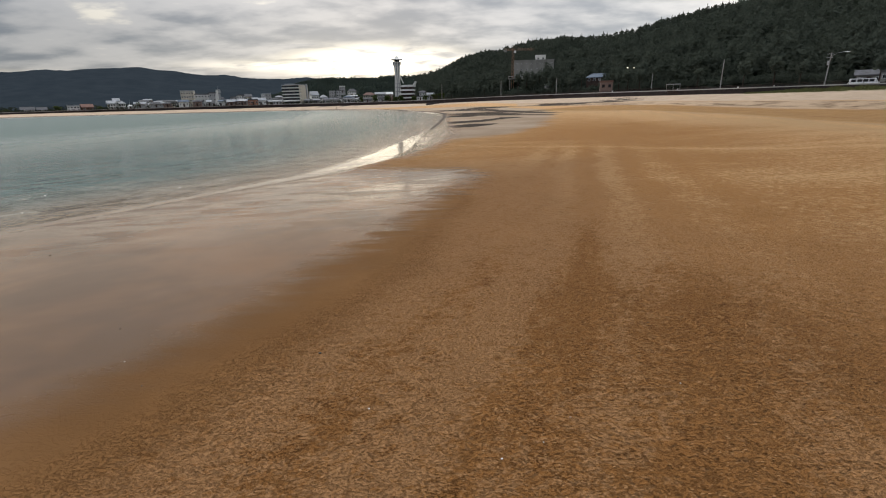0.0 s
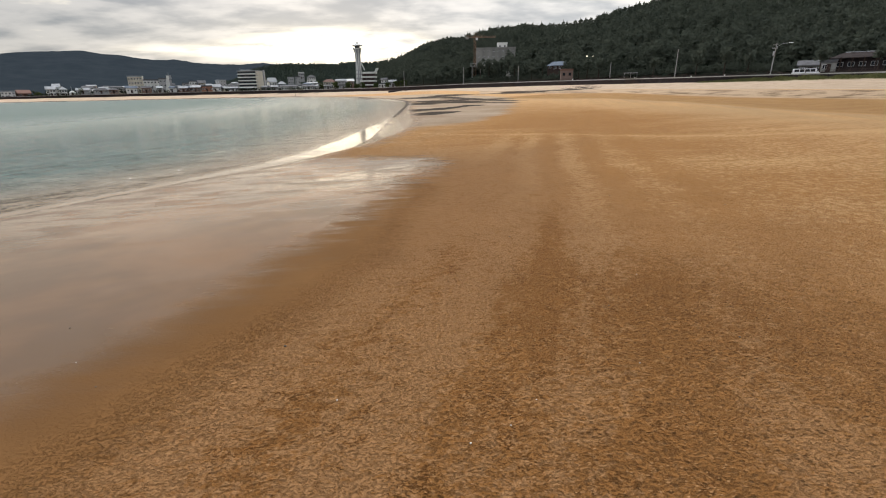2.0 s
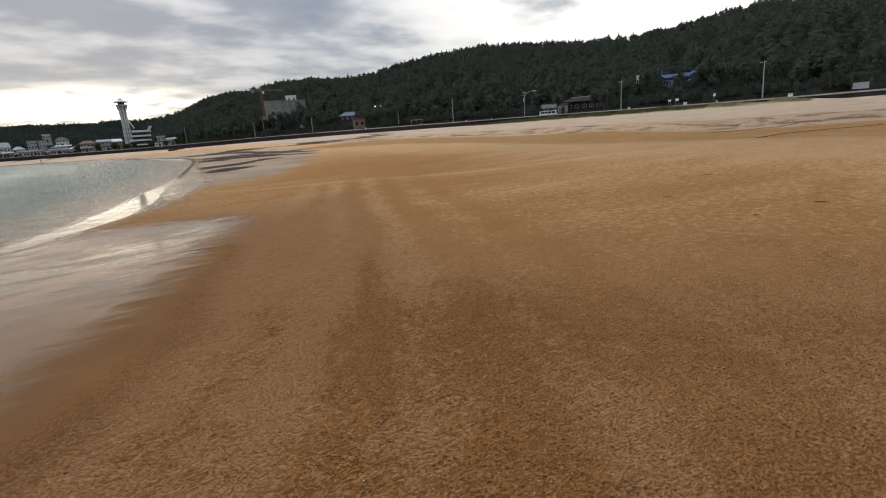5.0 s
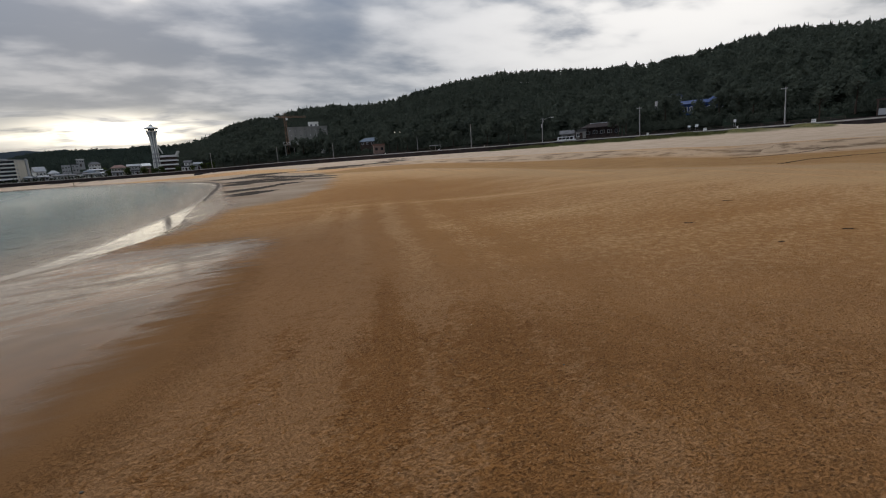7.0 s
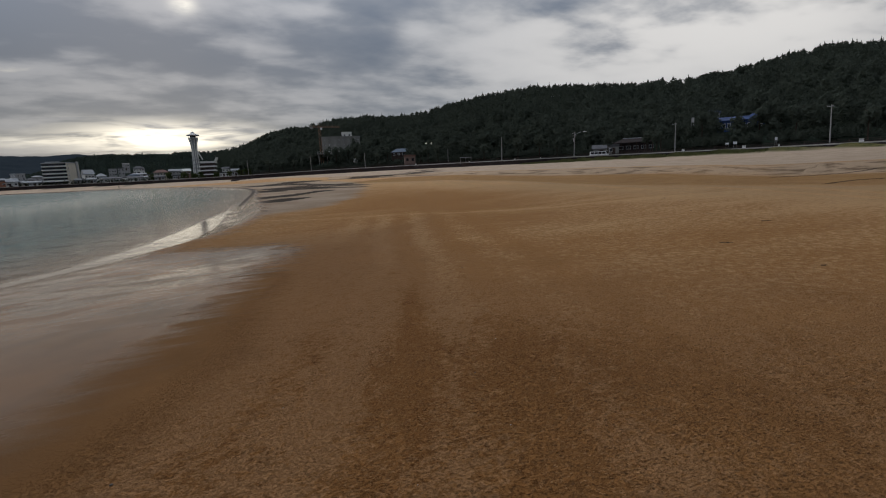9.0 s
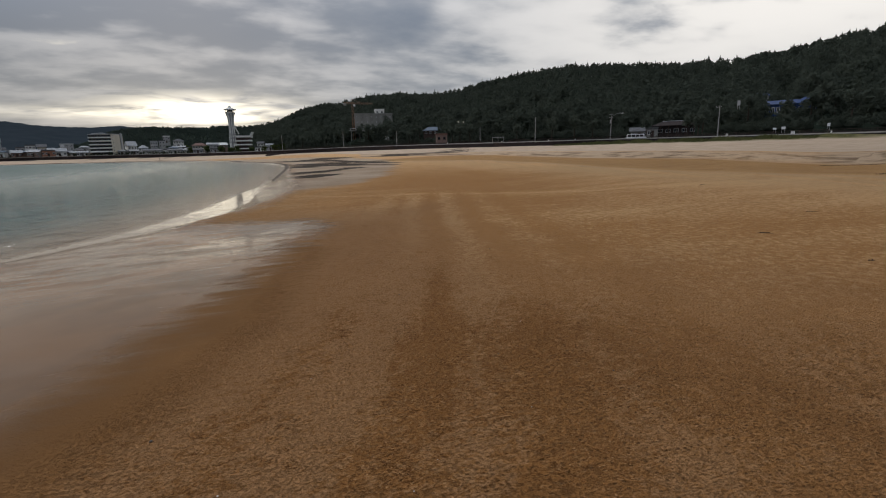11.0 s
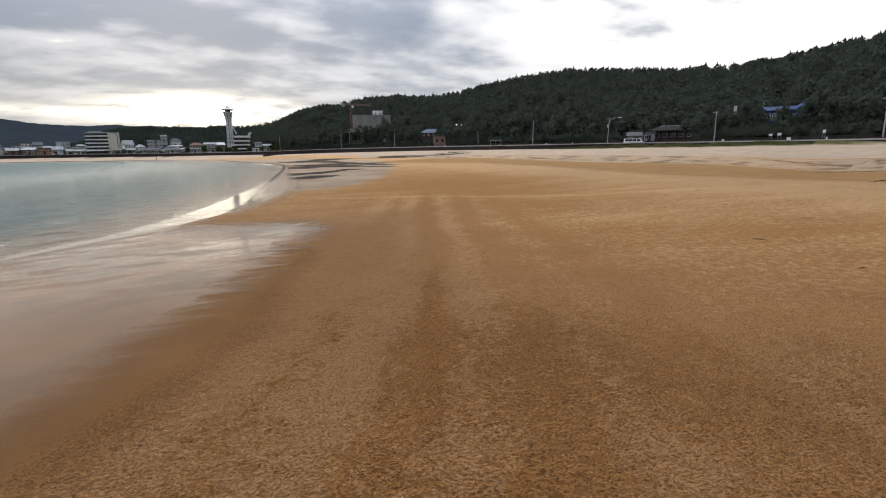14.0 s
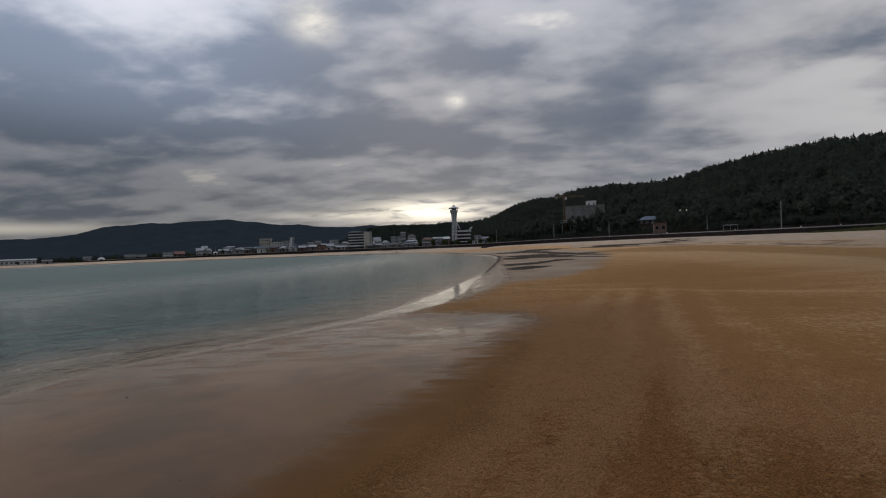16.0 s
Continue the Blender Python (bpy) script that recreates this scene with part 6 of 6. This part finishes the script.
def weed_drift(line, width, seed, n=260):
    """A broken line of dark weed: small crumpled tufts lying on the sand."""
    rng = np.random.RandomState(seed)
    p = curve(line, n)
    v, f = [], []
    for i in range(n):
        keep = 0.5 + 0.5 * math.sin(i * 0.21 + seed) + 0.5 * rng.rand()
        if keep < 0.45:
            continue
        x, y = p[i] + rng.randn(2) * width * np.array([0.7, 1.6])
        z = drape(x, y)
        a, s = rng.rand() * 6.28, width * (0.35 + 0.8 * rng.rand())
        k = len(v)
        m = 7
        for j in range(m):
            t = a + j * 2 * math.pi / m
            r = s * (0.5 + 0.7 * rng.rand())
            v.append((x + r * math.cos(t), y + r * math.sin(t) * 1.6, z - 0.01))
        v.append((x, y, z + 0.015 + 0.03 * rng.rand()))
        f += [(k + j, k + (j + 1) % m, k + m) for j in range(m)]
    me = mesh_np("weed", np.array(v), np.array(f), WEED)
    tagged(new("seaweed_drift", me), "dark line of seaweed and silt left on the sand", "seaweed", kind="stuff")


def bushes(name, label, spots, mat, seed):
    """Low scrub as one mesh of small leaf clumps."""
    rng = np.random.RandomState(seed)
    tri = []
    for az, d, h, r in spots:
        p = bearing(az, d)
        z = drape(p.x, p.y)
        n = rng.randn(46, 3)
        n /= np.linalg.norm(n, axis=1)[:, None]
        c = np.array([p.x, p.y, z + h * 0.42]) + n * np.array([r, r, h * 0.55]) * (0.55 + 0.5 * rng.rand(46, 1))
        c[:, 2] = np.maximum(c[:, 2], z)
        for q in c:
            a, b = rng.randn(3), rng.randn(3)
            s = 0.42 * (0.6 + 0.8 * rng.rand())
            a, b = a / np.linalg.norm(a) * s, b / np.linalg.norm(b) * s
            tri += [q - a, q + a, q + b * 1.3]
    tri = np.array(tri)
    tagged(new(name, mesh_np(name, tri, np.arange(len(tri)).reshape(-1, 3), mat)), label, "bushes", kind="stuff")


def scrub(az0, az1, n, d0, d1, h0, h1, seed):
    g = random.Random(seed)
    return [(az0 + (az1 - az0) * (i + g.random()) / n, g.uniform(d0, d1), g.uniform(h0, h1), g.uniform(0.9, 2.6)) for i in range(n)]


DARKLEAF = foliage("dark_scrub", (0.020, 0.026, 0.018), (0.045, 0.052, 0.030))
bushes("far_shore_scrub", "dark low scrub along the far shore between the houses", scrub(-43.5, -34, 130, 421, 430, 0.7, 1.7, 3) + scrub(-49, -43.5, 70, 404, 415, 0.6, 1.6, 13) + scrub(-49, -31, 120, 432, 455, 2.2, 4.4, 4), DARKLEAF, 5)
bushes("town_garden_bushes", "dark garden bushes and small trees between the town houses", scrub(-34, -27, 60, 417, 424, 0.6, 1.6, 6) + scrub(-27, -6, 150, 401, 410, 0.6, 1.8, 16) + scrub(-19, -1, 60, 386, 398, 1.4, 3.4, 9) + scrub(-34, -6, 170, 408, 450, 2.5, 6.5, 7), DARKLEAF, 8)

for k in (8, 9):
    weed_drift(WEED_LINES[k][0], 0.03, k + 1, 1100)
SCARP = surface("wet_sand_scarp", (0.045, 0.033, 0.024), (0.085, 0.062, 0.045), 1.5, 0.85, 0.03)


def sand_scarp(line):
    """The little step that the waves have cut at the water's edge."""
    n = 320
    p = curve(line, n)
    d = np.gradient(p, axis=0)
    d /= np.linalg.norm(d, axis=1)[:, None]
    nrm = np.stack([d[:, 1], -d[:, 0]], -1)
    wob = 0.14 * np.sin(np.arange(n) * 0.35) + 0.09 * np.sin(np.arange(n) * 0.93 + 1)
    p = p + nrm * wob[:, None]
    h = 0.05 + 0.06 * np.abs(np.sin(np.arange(n) * 0.11)) * np.clip(np.arange(n) / 60, 0, 1)
    h = h * np.clip(np.arange(n) / 50, 0.15, 1)
    zs = np.array([drape(x, y) for x, y in p])
    prof = ((-0.2, -0.10), (-0.1, 0.5), (0.0, 1.0), (0.25, 0.55), (0.5, -0.10))
    v = np.stack([np.c_[p + nrm * a, zs + h * k + (-0.03 if k < 0 else 0)] for a, k in prof], 1)
    me = mesh_np("scarp", v.reshape(-1, 3), grid_faces(n, 5)[:, ::-1], SCARP, True)
    tagged(new("sand_scarp", me), "low dark step of wet sand cut by the waves", "sand bank", kind="structure")


sand_scarp(WEED_LINES[0][0][1:])


def rubble_heap(az, d, w, seed):
    """Dark stones dumped at the foot of the sea wall."""
    g = random.Random(seed)
    for _ in range(26):
        p = bearing(az + g.gauss(0, w * 0.35), d + g.uniform(-3.0, 2.0))
        bm = bmesh.new()
        r = g.uniform(0.5, 1.1)
        bmesh.ops.create_icosphere(bm, subdivisions=1, radius=r)
        for v in bm.verts:
            v.co *= 1 + g.uniform(-0.25, 0.2)
            v.co.z *= 0.7
        ob = part("boulder", bm, WALLST)
        ob.location = (p.x, p.y, drape(p.x, p.y) + r * 0.25)
        tagged(ob, "dark boulder in a heap below the sea wall", "boulder", "boulders below the sea wall")


rubble_heap(-0.9, 278, 1.6, 9)


def sand_crust():
    """Thin crusts and crumbs of dried sand that lie loose on the damp beach."""
    rng = np.random.RandomState(51)
    n = 46000
    y = 1.6 + 9.5 * rng.rand(n) ** 1.5
    x = np.interp(y, [q[1] for q in CRUST_EDGE], [q[0] for q in CRUST_EDGE]) + 0.1 + 0.12 * np.abs(rng.randn(n)) + (2.2 + 1.25 * y) * rng.rand(n)
    keep = rough_np(x, y, 61, 5, 1.3) + 0.5 * rough_np(x * 1.0 - 0.345 * y, y * 0.05, 62, 3, 1.6) + 0.5 * rng.randn(n) > 0.25
    x, y = x[keep], y[keep]
    v, f = [], []
    m = 6
    for px, py in zip(x, y):
        z = drape(px, py)
        a0, s = 6.28 * rng.rand(), 0.0028 + 0.0065 * rng.rand() ** 2.2
        hh = 0.001 + 0.0022 * rng.rand()
        k = len(v)
        tilt = 0.10 * rng.randn(2)
        for lvl in (0, 1):
            for j in range(m):
                t = a0 + j * 2 * math.pi / m
                r = s * (0.6 + 0.55 * ((j * 7 + k) % 11) / 11) * (1.0 if lvl else 1.12)
                dx, dy = 1.7 * r * math.cos(t), r * math.sin(t)
                v.append((px + dx, py + dy, z + (hh + dx * tilt[0] + dy * tilt[1] if lvl else -0.004)))
        f += [(k + j, k + (j + 1) % m, k + m + (j + 1) % m, k + m + j) for j in range(m)]
        f += [(k + m, k + m + 1, k + m + 2, k + m + 3), (k + m, k + m + 3, k + m + 4, k + m + 5)]
    me = mesh_np("sand_crust", np.array(v), np.array(f), CRUST)
    tagged(new("sand_crust", me), "thin pale crusts and crumbs of dried sand on the damp beach", "sand", kind="stuff")


def crust_material():
    m, nt, b = material("dried_sand_crust")
    isl = nt.nodes.new("ShaderNodeNewGeometry").outputs["Random Per Island"]
    p = world_pos(nt)
    n = noisen(nt, p, 120.0, 3.0, 0.6)
    a = mixc(nt, isl, (0.225, 0.100, 0.034), (0.385, 0.210, 0.096))
    nt.links.new(mixc(nt, mathn(nt, "MULTIPLY", step(nt, n, 0.35, 0.6), 0.35), a, (0.20, 0.092, 0.032)), b.inputs["Base Color"])
    b.inputs["Roughness"].default_value = 0.85
    b.inputs["Specular IOR Level"].default_value = 0.05
    bump(nt, b, n, 0.004)
    return m


CRUST = crust_material()
sand_crust()


def grass_bank():
    rng = np.random.RandomState(8)
    p = curve([(120, 80), (114, 104), (103, 133), (93, 147)], 400)
    v = []
    for i in range(5200):
        q = p[rng.randint(400)] - np.array([0.75, 0.62]) * (0.3 + 4.6 * rng.rand() ** 1.2)
        x, y = q + rng.randn(2) * 0.4
        z = drape(x, y)
        a, s = rng.rand() * 6.28, 0.12 + 0.18 * rng.rand()
        v += [(x - s * math.cos(a), y - s * math.sin(a), z - 0.03), (x + s * math.cos(a), y + s * math.sin(a), z - 0.03), (x + 0.1 * rng.randn(), y + 0.1 * rng.randn(), z + 0.25 + 0.3 * rng.rand())]
    v = np.array(v)
    tagged(new("shore_grass", mesh_np("grass", v, np.arange(len(v)).reshape(-1, 3), GRASS)), "rough yellow-green grass below the sea wall", "grass", kind="stuff")


grass_bank()


def pebble(x, y, r, mat, label, seed):
    rng = random.Random(seed)
    bm = bmesh.new()
    bmesh.ops.create_icosphere(bm, subdivisions=2, radius=r)
    for v in bm.verts:
        v.co *= 1 + rng.uniform(-0.12, 0.12)
        v.co.z *= 0.6
    ob = part("shell" if mat is SHELL else "pebble", bm, mat, smooth=True)
    ob.location = (x, y, drape(x, y) + r * 0.25)
    tagged(ob, label, "shell" if mat is SHELL else "pebble", "shells and pebbles on the sand")


for i, (x, y) in enumerate(((-3.55, 4.67), (-5.7, 9.0), (-7.0, 8.0), (-2.6, 3.5), (1.6, 7.0), (4.3, 9.5), (2.1, 4.4), (6.2, 8.5), (-1.2, 4.0), (8.5, 12.0), (3.0, 3.6))):
    pebble(x, y, 0.008 + 0.003 * (i % 3), STONE, "small dark pebble lying on the damp sand", i)
for i, (x, y) in enumerate(((0.65, 2.64), (0.35, 2.5), (0.9, 2.9), (-0.6, 3.1), (1.9, 3.3), (2.8, 5.2), (0.1, 4.6), (-3.0, 3.9))):
    pebble(x, y, 0.005 + 0.002 * (i % 2), SHELL, "small white shell fragment on the sand", 40 + i)


def twig(x, y, length, turn, seed):
    """A bit of driftwood: a crooked stick with a side shoot, lying on the sand."""
    g = random.Random(seed)
    root = thing("driftwood_twig", "short dark driftwood twig lying on the sand", "driftwood", pose(x, y, drape(x, y) + 0.012, 0, 0, turn), "twigs on the sand")
    bm = bmesh.new()
    a = Vector((-length / 2, 0, 0))
    for i in range(4):
        b = Vector((-length / 2 + length * (i + 1) / 4, g.uniform(-0.06, 0.06) * length, g.uniform(0, 0.04) * length))
        rod(bm, a, b, 0.011 * (1 - i / 6), 0.011 * (1 - (i + 1) / 6), 6, i in (0, 3))
        a = b
    part("stick", bm, BARK, root)
    bm = bmesh.new()
    rod(bm, (0, 0, 0.005), (length * 0.18, length * 0.16, 0.015), 0.010, 0.005, 5)
    part("side_shoot", bm, BARK, root)


for i, (x, y, length, turn) in enumerate(((20.3, 18.6, 0.22, -40), (15.1, 9.8, 0.30, -55), (11.0, 8.1, 0.30, -60), (12.0, 5.1, 0.26, -70), (10.1, 5.4, 0.12, -30), (16.2, 13.5, 0.12, 10))):
    twig(x, y, length, turn, 70 + i)


def marker(az, d):
    p = bearing(az, d)
    root = thing("beach_marker", "short dark wooden marker post on the far beach", "post", pose(p.x, p.y, drape(p.x, p.y)))
    bm = bmesh.new()
    rod(bm, (0, 0, -0.3), (0, 0, 1.5), 0.22, 0.18, 8)
    part("post", bm, DARKW, root)


marker(-11.9, 338)


def shore_line(offset, y0, y1, n):
    """A line that runs along the near shore, that far out from the waterline."""
    p = curve(RIPPLE_LINE[3:15], 600)
    d = np.gradient(p, axis=0)
    d /= np.linalg.norm(d, axis=1)[:, None]
    q = p + np.stack([-d[:, 1], d[:, 0]], -1) * offset
    q = q[(q[:, 1] > y0) & (q[:, 1] < y1)]
    return q[np.linspace(0, len(q) - 1, n).astype(int)]


def wavelet(offset, y0, y1, height, width, seed):
    """A low breaking ripple that runs along the shore."""
    rng = np.random.RandomState(seed)
    n = 240
    q = shore_line(offset, y0, y1, n)
    q = q + 0.25 * np.stack([np.sin(np.arange(n) * 0.12 + seed), np.zeros(n)], -1)
    h = height * np.clip(0.35 + 0.5 * np.sin(np.arange(n) * 0.09 + seed * 2.0) + 0.35 * np.sin(np.arange(n) * 0.31 + seed), 0.0, 1)
    prof = np.array([(-1.0, 0), (-0.35, 0.75), (0.0, 1.0), (0.18, 0.5), (0.3, 0.0)])
    d = np.gradient(q, axis=0)
    d /= np.linalg.norm(d, axis=1)[:, None]
    nrm = np.stack([d[:, 1], -d[:, 0]], -1)
    v = np.concatenate([q[:, None, :] + nrm[:, None, :] * prof[None, :, :1] * width, (SEA + 0.004 + h[:, None] * prof[None, :, 1])[..., None]], -1)
    me = mesh_np("ripple", v.reshape(-1, 3), grid_faces(n, 5)[:, ::-1], WATER, True)
    for key in ("shore", "out"):
        me.attributes.new(key, "FLOAT", "POINT").data.foreach_set("value", np.full(n * 5, offset, np.float32))
    tagged(new("shore_ripple", me), "low ripple running in along the shore", "wave", kind="stuff")
    # flecks of foam on its front
    tri = []
    for i in range(n):
        if h[i] > height * 0.55:
            for _ in range(1 if rng.rand() < 0.15 else 0):
                x, y = q[i] + nrm[i] * width * (0.25 + 0.35 * rng.rand()) + 0.10 * rng.randn(2)
                s, a = 0.015 + 0.035 * rng.rand(), 6.28 * rng.rand()
                tri += [(x + s * math.cos(a + k * 2.09), y + 1.6 * s * math.sin(a + k * 2.09), SEA + 0.022 + 0.02 * rng.rand()) for k in range(3)]
    tri = np.array(tri)
    tagged(new("foam", mesh_np("foam", tri, np.arange(len(tri)).reshape(-1, 3), SHELL)), "thin flecks of white foam at the water's edge", "foam", kind="stuff")


def floating_weed():
    """Torn bits of weed that drift just off the shore."""
    rng = np.random.RandomState(33)
    v, f = [], []
    for offset, count in ((0.8, 12), (1.6, 16), (2.6, 10), (6.0, 6)):
        line = shore_line(offset, 7, 34, 400)
        for _ in range(count):
            x, y = line[int(400 * rng.rand() ** 1.5)] + 0.25 * rng.randn(2)
            a, s = 6.28 * rng.rand(), 0.012 + 0.026 * rng.rand() ** 2
            k = len(v)
            for j in range(6):
                r = s * (0.5 + 0.8 * rng.rand())
                v.append((x + 1.8 * r * math.cos(a + j * 1.047), y + r * math.sin(a + j * 1.047), SEA + 0.02))
            v.append((x, y, SEA + 0.026 + 0.01 * rng.rand()))
            f += [(k + j, k + (j + 1) % 6, k + 6) for j in range(6)]
    tagged(new("floating_weed", mesh_np("floating_weed", np.array(v), np.array(f), WEED)), "small torn bits of dark weed floating by the shore", "seaweed", kind="stuff")


floating_weed()
wavelet(2.2, 9, 50, 0.022, 0.7, 3)
wavelet(4.6, 9, 56, 0.014, 0.9, 4)
